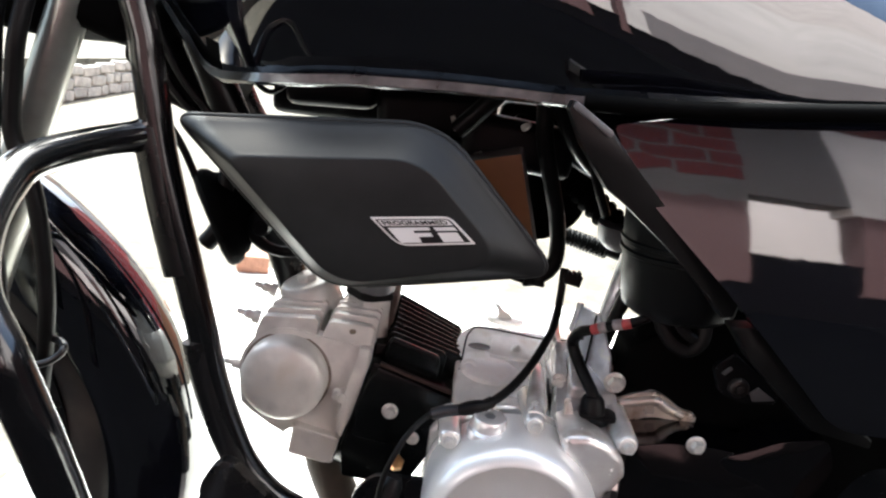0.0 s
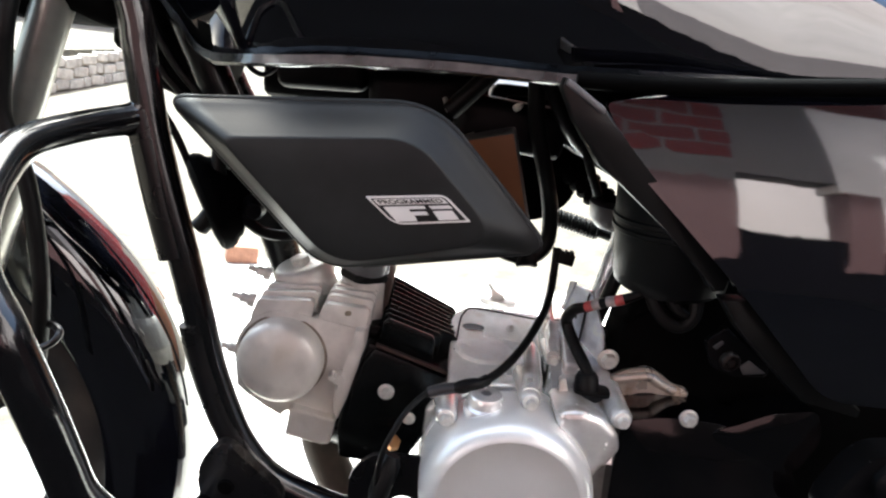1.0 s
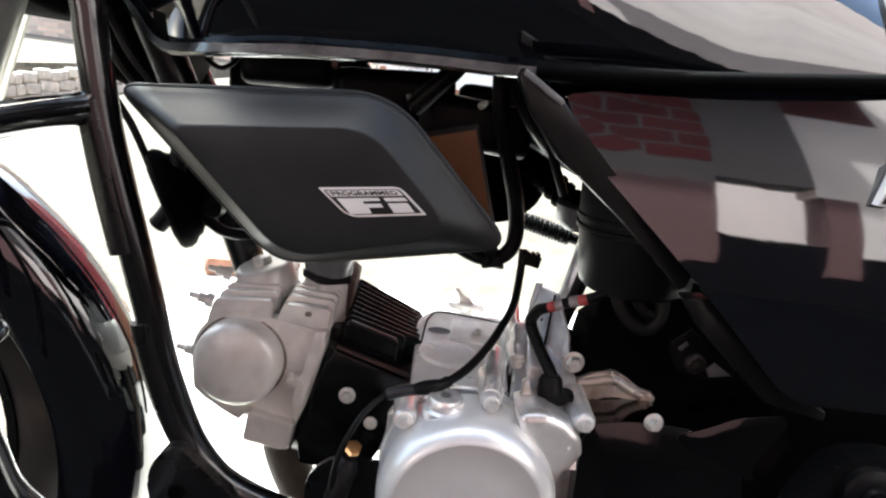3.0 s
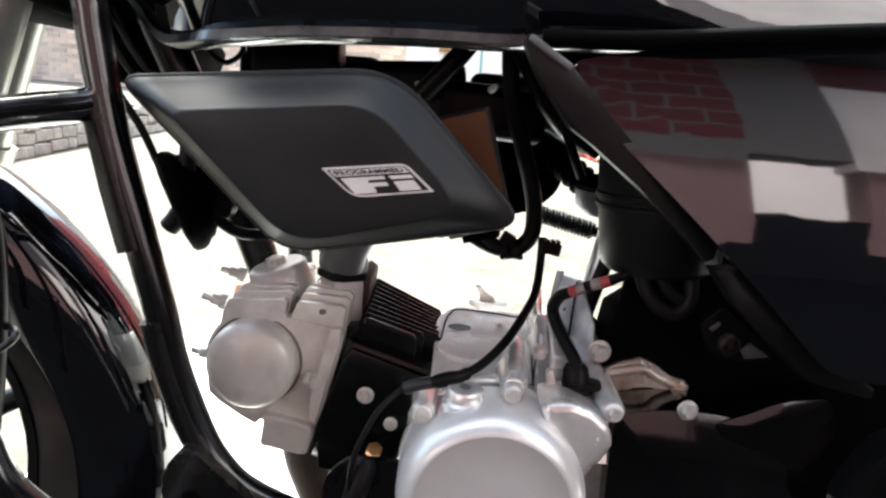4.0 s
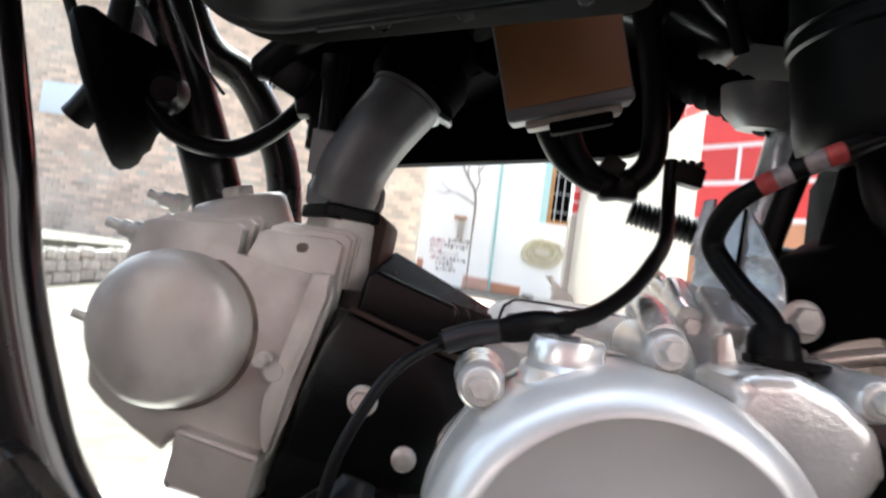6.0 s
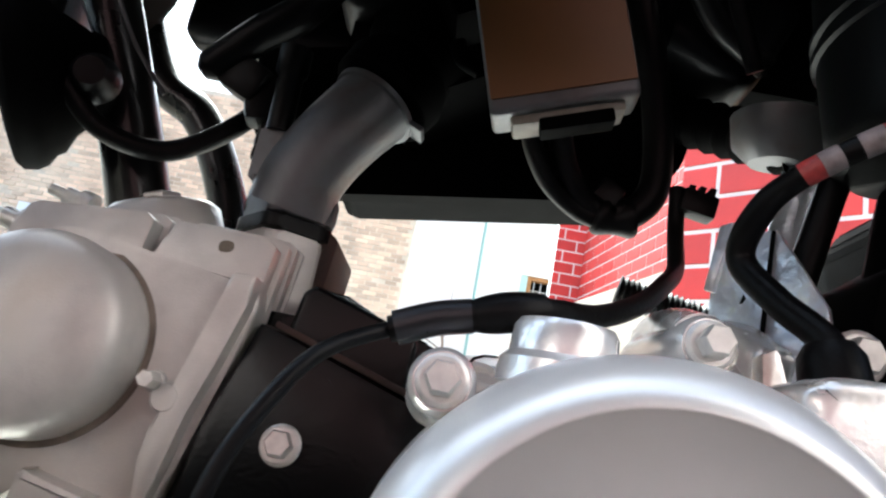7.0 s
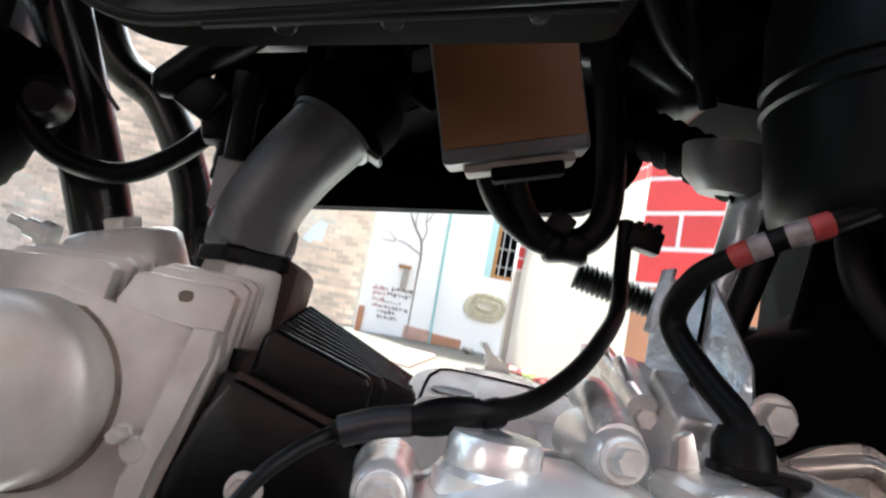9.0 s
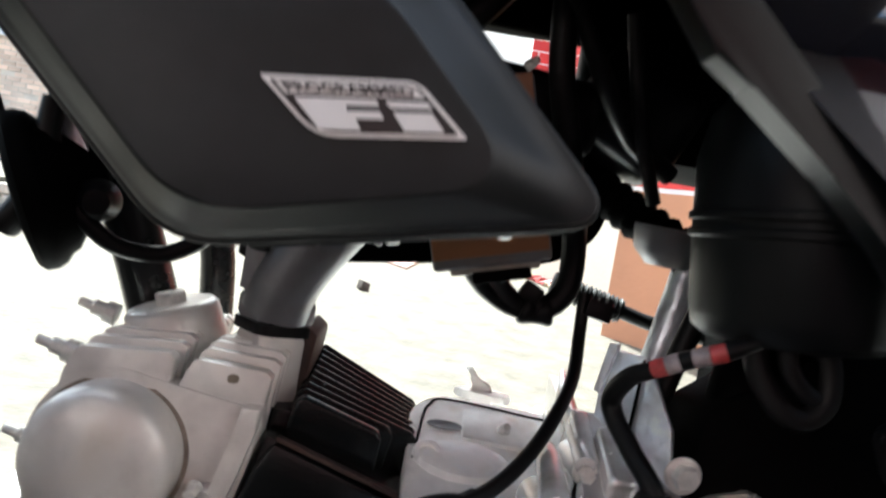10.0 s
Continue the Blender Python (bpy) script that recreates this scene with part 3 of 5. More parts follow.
rim = rounded(CR, [0.014, 0.030, 0.018, 0.022], 8)
face = rounded(FR, [0.012, 0.022, 0.030, 0.025], 8)


def ring(a, b, t, dy=0.0, k=1.0, flat=None):
    """A loop between the shroud's rim (t = 0) and its face (t = 1)."""
    c = Vector((-0.020, 0.603))
    out = []
    for p, q in zip(a, b):
        m = p.lerp(q, t)
        m = c + (m - c) * k
        y_rim, y_face = 0.458 - 0.11 * m.x, 0.4325 + max(0.0, -(m.x + 0.05)) * 0.085
        out.append(Vector((m.x, flat if flat else y_rim + (y_face - y_rim) * t + dy, m.y)))
    return out


bm = NB()
loft(bm, [ring(rim, face, 0, 0.004, 0.95), ring(rim, face, 0, 0.003, 0.990), ring(rim, face, 0, 0.0008, 1.0), ring(rim, face, 0, -0.0014, 1.001), ring(rim, face, 0, -0.0028, 0.997),
          ring(rim, face, 0.16, -0.0006), ring(rim, face, 0.40, -0.0004), ring(rim, face, 0.65), ring(rim, face, 0.86), ring(rim, face, 0.95, 0.0004), ring(rim, face, 1.0, 0.0002), ring(rim, face, 1.0, 0, 0.97), ring(rim, face, 1.0, 0, 0.6), ring(rim, face, 1.0, 0, 0.25)])
shroud = part("side_shroud", bm, SHROUD, bike, "matte black plastic engine shroud", 60)

# back and underside in a darker black that holds the shade below the shroud
bm = NB()
loft(bm, [ring(rim, face, 0, 0, 0.90, 0.478), ring(rim, face, 0, 0, 0.955, 0.4845), ring(rim, face, 0, 0, 0.980, 0.4845), ring(rim, face, 0, 0, 0.988, 0.4828), ring(rim, face, 0, 0.008, 0.990), ring(rim, face, 0, 0.0035, 0.988)])
part("back_shell", bm, DARK, shroud, "back of the shroud, blackened for its shaded underside", 60)
bm = NB()
bead = ring(rim, face, 0, 0.0010, 1.002)
tube(bm, bead + bead[:2], 0.0024, raw=True, seg=10)
part("bead", bm, SHROUD, shroud, "rounded rim of the shroud", 60)
bm = NB()
low = [(x, 0.4605 - 0.075 * x, 0.5535 + 0.2225 * x) for x in (-0.030, 0.0, 0.03, 0.06, 0.082)]
tube(bm, low, 0.0016, seg=8)
part("lower_lip", bm, SHROUD, shroud, "thin lip under the shroud")
for x in (-0.008, 0.0215, 0.062):
    bm = NB()
    lathe(bm, (x, 0.4630 - 0.075 * x, 0.5540 + 0.2225 * x), (0.2, -0.25, -1), [(0.0034, 0), (0.0034, 0.0016), (0.0026, 0.0024), (0, 0.0026)], 14)
    part("screw", bm, SEMI, shroud)


def on_face(pts, y, th=0.0006):
    bm = NB()
    slab(bm, pts, y - th, y)
    return bm


SA, SB, SC, SD = Vector((-0.0296, 0.6037)), Vector((0.0222, 0.6108)), Vector((0.0413, 0.5948)), Vector((-0.0088, 0.5868))


def stk(u, v):
    p = SA.lerp(SB, u).lerp(SD.lerp(SC, u), v)
    return (p.x, p.y)


sticker = part("sticker", on_face(rounded([stk(0, 0), stk(1, 0), stk(1, 1), stk(0, 1)], [0.001, 0.005, 0.001, 0.008], 4), 0.4322), WHITE, shroud, "white and black label")
part("field", on_face(rounded([stk(0.035, 0.075), stk(0.965, 0.075), stk(0.965, 0.925), stk(0.035, 0.925)], [0.001, 0.003, 0.001, 0.006], 4), 0.4315, 0.0003), BLACKP, shroud)
part("heading", on_face(rounded([stk(0.058, 0.105), stk(0.930, 0.105), stk(0.945, 0.305), stk(0.058, 0.305)], [0.0006, 0.002, 0.0006, 0.0006], 4), 0.4313, 0.0003), WHITE, shroud)
for quad in ([(0.095, 0.36), (0.61, 0.36), (0.60, 0.47), (0.385, 0.47), (0.365, 0.56), (0.57, 0.56), (0.56, 0.69), (0.375, 0.69), (0.345, 0.89), (0.075, 0.89)],
             [(0.665, 0.37), (0.93, 0.37), (0.935, 0.49), (0.665, 0.49)], [(0.655, 0.56), (0.905, 0.56), (0.885, 0.89), (0.625, 0.89)]):
    part("letter", on_face([stk(*q) for q in quad], 0.4311, 0.0003), WHITE, shroud)
tx = bpy.data.curves.new("word", "FONT")
tx.body, tx.size, tx.extrude, tx.align_x, tx.align_y = "PROGRAMMED", 0.0046, 0.0001, "CENTER", "CENTER"
tx.space_character = 1.05
tx.offset = 0.00012
tmp = new("word", tx)
bpy.context.view_layer.update()
me = bpy.data.meshes.new_from_object(tmp.evaluated_get(bpy.context.evaluated_depsgraph_get()))
bpy.data.objects.remove(tmp)
for v in me.vertices:
    u, w = v.co.x, v.co.y
    p = Vector(stk(0.495 + u / 0.0395, 0.205 - w / 0.0235))
    v.co = Vector((p.x, 0.4308 - v.co.z, p.y)) - ORG
me.materials.append(BLACKP)
w = new("lettering", me)
w.parent = shroud

# fuel tank
SEAM = [(-0.245, 0.745), (-0.225, 0.725), (-0.205, 0.707), (-0.193, 0.698), (-0.178, 0.684), (-0.163, 0.678), (-0.144, 0.678), (-0.100, 0.682), (-0.058, 0.687), (0.017, 0.691), (0.092, 0.692), (0.167, 0.697), (0.304, 0.711), (0.40, 0.722)]


def seam_z(x):
    for (a, b), (c, d) in zip(SEAM, SEAM[1:]):
        if x <= c:
            return b + (d - b) * max(0, (x - a)) / (c - a)
    return SEAM[-1][1]


YC = 0.655


def tank_section(x):
    """Half width, and the height of the widest line as a share of the side: it sinks to the seam towards the seat."""
    u = (x + 0.245) / 0.645
    wmul = min(1.0, 0.35 + 3.2 * u) if u < 0.2 else 1.0 - 0.25 * max(0, u - 0.55) / 0.45
    k = min(max((x - 0.06) / 0.20, 0.0), 1.0)
    return 0.19 * wmul * (1 - 0.10 * k), 0.30 * (1 - k)


def tank_width(x, b):
    hw, bw = tank_section(x)
    if b < bw:
        return hw * (1.05 - 0.15 * ((bw - b) / 0.30) ** 1.7)
    t = (b - bw) / (1 - bw)
    return hw * 1.05 * (1 - t ** 2.2) ** 0.6


def seam_y(x):
    return YC - tank_width(x, 0.0)


bm = NB()
rings = []
for x, z in [(-0.245, 0.745), (-0.225, 0.725), (-0.205, 0.707), (-0.19, 0.695), (-0.175, 0.683), (-0.16, 0.678)] + [(-0.14 + 0.02 * i, seam_z(-0.14 + 0.02 * i)) for i in range(28)]:
    u = (x + 0.245) / 0.645
    top = 0.70 + 0.235 * math.sin(math.pi * min(1, 0.12 + 0.8 * u)) ** 0.6
    half = [Vector((x, YC - tank_width(x, b), z + (top - z) * b)) for b in (0.0, 0.03, 0.07, 0.11, 0.16, 0.21, 0.26, 0.32, 0.40, 0.50, 0.62, 0.75, 0.87, 0.95, 0.99, 1.0)]
    other = [Vector((x, 2 * YC - p.y, p.z)) for p in half[-2::-1]]
    hw = tank_section(x)[0]
    under = [Vector((x, YC + hw * a, z + b)) for a, b in ((0.6, 0.004), (0.3, 0.05), (0.0, 0.06), (-0.3, 0.05), (-0.6, 0.004))]
    rings.append([p + Vector((0, 0, 0.34 * max(0.0, p.y - YC))) for p in half + other + under])
loft(bm, rings)
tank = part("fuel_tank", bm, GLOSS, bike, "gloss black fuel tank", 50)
# down-facing faces get dull black, colouring in the shade under the tank
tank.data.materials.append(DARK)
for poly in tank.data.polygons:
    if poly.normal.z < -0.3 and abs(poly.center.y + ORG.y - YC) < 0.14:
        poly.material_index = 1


bm = NB()
P = [Vector((x, seam_y(x), seam_z(x))) for x in [-0.245, -0.225, -0.205, -0.193, -0.178, -0.163, -0.144] + [-0.12 + 0.03 * i for i in range(18)]]
P = smooth_path(P, 3)
rr = []
for p in P:
    rr.append([p + Vector((0, -0.009, 0.004)), p + Vector((0, -0.010, -0.002)), p + Vector((0, -0.006, -0.0045)), p + Vector((0, 0.03, -0.004)), p + Vector((0, 0.03, 0.004))])
loft(bm, rr)
part("seam", bm, mat("welded_seam_paint", (0.115, 0.125, 0.13), 0.22, metal=0.6, coat=0.5, var=0.5, scale=55, bump=0.5, bscale=160, dirt=(0.006, 0.006, 0.007), dscale=28), tank, "bright rolled bottom seam", 50)

# seat
bm = NB()
rings = []
for x, k in ((0.34, 0.75), (0.37, 0.95), (0.45, 1.0), (0.6, 1.0), (0.85, 1.0), (0.95, 0.9), (0.98, 0.6)):
    rings.append([Vector((x, YC + 0.15 * k * a, 0.745 + 0.075 * k * b)) for a, b in [(math.cos(t) * (abs(math.cos(t)) ** -0.4 if abs(math.cos(t)) > .01 else 1), math.sin(t)) for t in [2 * math.pi * i / 24 for i in range(24)]]])
loft(bm, rings)
part("seat", bm, CLOTH, bike, "black vinyl seat", 60)

# side panel
GP = rounded([(0.1205, 0.681), (0.143, 0.642), (0.221, 0.574), (0.302, 0.497), (0.47, 0.495), (0.52, 0.63), (0.49, 0.725), (0.30, 0.706), (0.17, 0.692)], [0.006, 0.03, 0.05, 0.02, 0.03, 0.05, 0.02, 0.05, 0.05], 5)
bm = NB()
dome(bm, GP, 0.445, 0.023, 0.012, 12, (0.32, 0.580))
for v in bm.verts:
    back = 0.01 if v.co.y > 0.4451 else 0.0
    h = v.co.z - 0.59
    v.co.y = 0.424 + 0.0875 * h + h * h / 0.70 + 0.20 * (v.co.x - 0.32) ** 2 + back
panel = part("side_panel", bm, GLOSS, bike, "gloss black side panel", 60)
BP = [(0.0878, 0.6877), (0.0897, 0.6941), (0.1185, 0.6766), (0.1411, 0.6525), (0.1744, 0.6205), (0.2214, 0.5766), (0.2197, 0.5660), (0.2121, 0.5642), (0.1983, 0.5817), (0.1674, 0.6070), (0.1356, 0.6309), (0.1204, 0.6403), (0.0987, 0.6674)]
bm = NB()
slab(bm, BP, 0.436, 0.452, 0.0016, 2)
part("border", bm, EDGEM, panel, "matte black plastic edge")
bm = NB()
slab(bm, [(0.2187, 0.5600), (0.2361, 0.5386), (0.2620, 0.5160), (0.2885, 0.4928), (0.3330, 0.4842), (0.3336, 0.4910), (0.2850, 0.5187), (0.2609, 0.5400), (0.2348, 0.5618)], 0.433, 0.450, 0.0016, 2)
part("border", bm, EDGEM, panel)
# grey tip colours in the highlight at the border's upper end
bm = NB()
slab(bm, [(0.0895, 0.6895), (0.0912, 0.6938), (0.1185, 0.6772), (0.1165, 0.6728)], 0.4335, 0.440, 0.002)
part("lip", bm, GREYAL, panel, "pale grey tip painted in for the edge's highlight")
bm = NB()
tube(bm, [(0.10, 0.455, 0.693), (0.16, 0.449, 0.696), (0.22, 0.445, 0.702), (0.30, 0.447, 0.711), (0.40, 0.46, 0.722)], 0.006, seg=10)
part("edging", bm, DARK, panel, "dark rubber edging")
for quad in ([(0.3350, 0.668), (0.3460, 0.668), (0.3350, 0.638), (0.3240, 0.638)], [(0.3530, 0.668), (0.3640, 0.668), (0.3530, 0.638), (0.3420, 0.638)], [(0.3390, 0.659), (0.3510, 0.659), (0.3470, 0.648), (0.3350, 0.648)]):
    bm = NB()
    slab(bm, quad, 0.4255, 0.440)
    part("decal", bm, WHITE, panel, "white outlined decal shape")
for quad in ([(0.3365, 0.6665), (0.3438, 0.6665), (0.3335, 0.6395), (0.3263, 0.6395)], [(0.3545, 0.6665), (0.3618, 0.6665), (0.3515, 0.6395), (0.3443, 0.6395)], [(0.3390, 0.6570), (0.3510, 0.6570), (0.3480, 0.6500), (0.3360, 0.6500)]):
    bm = NB()
    slab(bm, quad, 0.4250, 0.435)
    part("decal_core", bm, BLACKP, panel, "black decal shape")

# rubber box under the panel
bm = NB()
bo, bd = (0.2105, 0.5190, 0.543), (-0.12, -0.02, 1)
lathe(bm, bo, bd, [(0.0, 0.0), (0.044, 0.0), (0.049, 0.004), (0.0505, 0.012), (0.0515, 0.046), (0.0535, 0.047), (0.0535, 0.050), (0.0515, 0.051), (0.0515, 0.054), (0.0535, 0.055), (0.0535, 0.058), (0.0515, 0.059), (0.051, 0.085), (0.045, 0.105), (0.03, 0.12), (0, 0.125)], 40, 0.85)
part("rubber_boot", bm, BOOT, bike, "black ribbed rubber boot")

# ---- engine ----
head = NB()
slab(head, [(-0.138, 0.446), (-0.141, 0.432), (-0.141, 0.392), (-0.118, 0.377), (-0.098, 0.3665), (-0.052, 0.372), (-0.030, 0.440), (-0.032, 0.448), (-0.075, 0.449)], 0.566, 0.700, 0.003)
head_ob = part("cylinder_head", head, HEADM, bike, "beige silver cast cylinder head")
CVX, CVZ = -0.1025, 0.4262
bm = NB()
slab(bm, [(CVX + 0.0425 * math.cos(radians(a)), CVZ + 0.0425 * math.sin(radians(a))) for a in range(76, 196, 8)] + [(-0.1424, 0.3936), (-0.1325, 0.3847), (-0.1164, 0.3755), (-0.1012, 0.3666), (-0.0956, 0.3771), (-0.0495, 0.3696), (-0.0429, 0.3900), (-0.0346, 0.4249), (-0.0293, 0.4504), (-0.0307, 0.4595), (-0.0532, 0.4618), (-0.0798, 0.4655)], 0.5565, 0.570, 0.0018, 3)
part("face_plate", bm, HEADM, head_ob, "flat cast face of the head", 50)


def fin_plate(y, a, d, low, th):
    bm = NB()
    slab(bm, [(a[0] - 0.0085, low), (a[0] - 0.0035, a[1] - 0.012), (a[0] + 0.0005, a[1] - 0.001), (a[0] + 0.004, a[1] + 0.0008), (d[0] - 0.003, d[1] + 0.0008), (d[0] + 0.0008, d[1] - 0.002), (d[0] - 0.003, low)], y - th, y + th, 0.0011, 2)
    return bm


LEFT = ((0.5630, (-0.1285, 0.4762), (-0.0790, 0.4796)), (0.5745, (-0.1270, 0.4800), (-0.0775, 0.4832)), (0.5855, (-0.1250, 0.4830), (-0.0770, 0.4858)), (0.5965, (-0.1220, 0.4840), (-0.0770, 0.4870)))
RIGHT = ((0.5630, (-0.0705, 0.4785), (-0.0296, 0.4778)), (0.5745, (-0.0690, 0.4826), (-0.0280, 0.4818)), (0.5855, (-0.0685, 0.4850), (-0.0275, 0.4842)), (0.5965, (-0.0680, 0.4858), (-0.0272, 0.4850)))
for row, low in ((LEFT, 0.440), (RIGHT, 0.440)):
    for i, (y, a, d) in enumerate(row):
        part("fin", fin_plate(y, a, d, low, 0.0050 if i == 0 else 0.0036), HEADM, head_ob)
    y, a, d = row[-1]
    for k in range(1, 7):
        part("fin", fin_plate(y + 0.0115 * k, (a[0] + 0.002, a[1] - 0.0005), (d[0], d[1] - 0.0005), low, 0.0036), HEADM, head_ob)
# small dark brown discs mark the dent
for x, z, r, h in ((-0.0480, 0.4725, 0.0032, 9), (-0.0468, 0.4735, 0.0018, 7), (-0.0492, 0.4712, 0.0016, 7)):
    bm = NB()
    lathe(bm, (x, 0.5581, z), (0, -1, 0), [(r, 0.0), (r * 0.9, 0.0004), (r * 0.3, 0.0002), (0, 0.0002)], h, 0.8)
    part("dent", bm, mat("dent_brown", (0.20, 0.17, 0.13), 0.8), head_ob)
# round cover
bm = NB()
lathe(bm, (CVX, 0.5575, CVZ), (0, -1, 0.02), [(0.0374, 0.0), (0.0372, 0.0130), (0.0366, 0.0170), (0.0350, 0.0205), (0.0320, 0.0230), (0.0270, 0.0248), (0.0150, 0.0266), (0, 0.0272)], 64)
part("round_cover", bm, HEADM, head_ob, "smooth round cam cover")
# thin dark ring paints the shadow line at the cover's foot
bm = NB()
lathe(bm, (CVX, 0.5585, CVZ), (0, -1, 0.02), [(0.0398, 0.0018), (0.0397, 0.0024), (0.0392, 0.0027), (0.036, 0.0027)], 64)
part("groove", bm, mat("groove_shade", (0.20, 0.165, 0.135), 0.9, var=0.4, scale=90), head_ob, "dark ring painted as the shadow line round the cover")
# edge rib with bosses
bm = NB()
slab(bm, [(-0.0395, 0.4616), (-0.0300, 0.4618), (-0.0309, 0.4498), (-0.0364, 0.4273), (-0.0415, 0.4100), (-0.0457, 0.3869), (-0.0487, 0.3739), (-0.0524, 0.3803), (-0.0538, 0.3914), (-0.0532, 0.4028), (-0.0498, 0.4116), (-0.0457, 0.4232), (-0.0429, 0.4428), (-0.0403, 0.4539)], 0.5475, 0.562, 0.0018, 2)
part("rib", bm, HEADM, head_ob)
bm = NB()
slab(bm, rounded([(-0.0918, 0.3818), (-0.0508, 0.3736), (-0.0544, 0.3471), (-0.0634, 0.3488), (-0.0951, 0.3526)], [0.003, 0.002, 0.004, 0.002, 0.004], 3), 0.547, 0.585, 0.003)
part("lower_lug", bm, HEADM, head_ob)
bm = NB()
lathe(bm, (-0.0505, 0.558, 0.4130), (0, -1, 0), [(0.0062, 0), (0.0052, 0.010), (0.0045, 0.011), (0, 0.011)], 20)
part("boss", bm, HEADM, head_ob)
bm = NB()
hexbolt(bm, (-0.0555, 0.5490, 0.4180), (0, -1, 0), 0.0034, 0.0040, 0.0085)
part("bolt", bm, STEEL, head_ob)
# tappet cap
bm = NB()
td = Vector((-0.30, -0.12, 0.95))
lathe(bm, (-0.094, 0.615, 0.472), td, [(0.029, 0), (0.0275, 0.012), (0.0262, 0.0235), (0.0235, 0.0262), (0.0215, 0.0265), (0, 0.0268)], 36)
cap = part("tappet_cap", bm, HEADM, head_ob)
bm = NB()
lathe(bm, Vector((-0.094, 0.615, 0.472)) + td.normalized() * 0.026, td, [(0.0095, 0), (0.0095, 0.006), (0.0085, 0.007), (0, 0.007)], 6)
part("hex", bm, STEEL, head_ob)
for o, d in (((-0.126, 0.598, 0.487), (-1, -0.1, 0.25)), ((-0.134, 0.575, 0.468), (-1, -0.1, 0.25)), ((-0.142, 0.572, 0.420), (-1, -0.1, 0.25))):
    bm = NB()
    lathe(bm, o, d, [(0.0065, 0), (0.0065, 0.006), (0.0045, 0.0065), (0.0045, 0.013), (0.004, 0.0135), (0.0028, 0.014), (0.0026, 0.021), (0, 0.022)], 12)
    part("stud_nut", bm, STEEL, head_ob)

cyl = NB()
slab(cyl, [(-0.028, 0.4475), (0.046, 0.4275), (0.046, 0.39), (0.012, 0.325), (-0.046, 0.330), (-0.050, 0.36)], 0.5575, 0.70, 0.004)
cyl_ob = part("cylinder", cyl, ENGB, bike, "black finned engine cylinder")
bm = NB()
slab(bm, [(-0.0170, 0.4630), (-0.0125, 0.4670), (0.0290, 0.4545), (0.0315, 0.4510), (0.0300, 0.4200), (-0.0205, 0.4400)], 0.5690, 0.5760, 0.0024, 3)
part("fin", bm, ENGB, cyl_ob, "outer fin plate")
for i in range(9):
    y, up, cut = 0.5835 + 0.0090 * i, 0.0016 * i, 0.014 if i == 0 else 0.0
    bm = NB()
    slab(bm, [(-0.0185, 0.4640 + up), (-0.0140, 0.4680 + up), (0.0485 - cut, 0.4500 + up * 0.3 + cut * 0.3), (0.0515 - cut, 0.4455 + up * 0.3 + cut * 0.3), (0.047 - cut, 0.42), (-0.024, 0.44)], y - 0.0017, y + 0.0017, 0.0013, 3)
    part("fin", bm, ENGB, cyl_ob)
bm = NB()
slab(bm, [(-0.0215, 0.4430), (0.0460, 0.4240), (0.0460, 0.40), (-0.03, 0.40)], 0.66, 0.70, 0.003)
part("rear_wall", bm, ENGB, cyl_ob)
bm = NB()
slab(bm, [(-0.036, 0.455), (-0.012, 0.455), (-0.030, 0.385), (-0.040, 0.345), (-0.066, 0.345), (-0.054, 0.385)], 0.580, 0.690, 0.002)
part("joint_wall", bm, ENGB, cyl_ob, "dark joint towards the cylinder head")
bm = NB()
slab(bm, [(-0.0205, 0.4480), (0.0455, 0.4280), (0.0450, 0.4255), (-0.0210, 0.4455)], 0.5545, 0.560, 0.0008)
part("joint_line", bm, RUST, cyl_ob, "rusty gasket edge")
bm = NB()
slab(bm, [(-0.0215, 0.4450), (0.0445, 0.4245), (0.0400, 0.4000), (0.0300, 0.3680), (-0.0400, 0.3750), (-0.0380, 0.4050), (-0.0300, 0.4300)], 0.5515, 0.560, 0.003)
part("side_plate", bm, ENGB, cyl_ob)
bm = NB()
hexbolt(bm, (-0.0075, 0.5520, 0.405), (0, -1, 0.1), 0.0050, 0.0074, 0.006)
part("bolt", bm, STEEL, cyl_ob)
bm = NB()
lathe(bm, (-0.05, 0.63, 0.352), (0.95, 0, -0.3), [(0.045, 0), (0.045, 0.07), (0, 0.07)], 32)
part("barrel", bm, ENGB, cyl_ob)

case = NB()
slab(case, [(0.044, 0.415), (0.052, 0.424), (0.128, 0.424), (0.146, 0.448), (0.186, 0.446), (0.196, 0.411), (0.190, 0.30), (0.150, 0.26), (0.05, 0.26), (0.03, 0.30), (0.029, 0.395)], 0.545, 0.735, 0.005)
lathe(case, (0.0970, 0.56, 0.376), (0, -1, 0), [(0.056, 0), (0.060, 0.036), (0.0690, 0.048), (0.0705, 0.053), (0.0702, 0.061), (0.069, 0.063), (0, 0.063)], 64)
slab(case, rounded([(0.140, 0.445), (0.186, 0.440), (0.196, 0.411), (0.190, 0.30), (0.150, 0.27)], [0.006] * 5, 3), 0.502, 0.56, 0.004)
case_ob = part("crankcase", case, CASE, bike, "cast aluminium crankcase")
bm = NB()
outline = rounded([(0.046, 0.500), (0.046, 0.628), (0.062, 0.644), (0.160, 0.640), (0.160, 0.500)], [0.004, 0.01, 0.014, 0.01, 0.004], 5)
slope = lambda y: 0.462 + 0.35 * (y - 0.64)
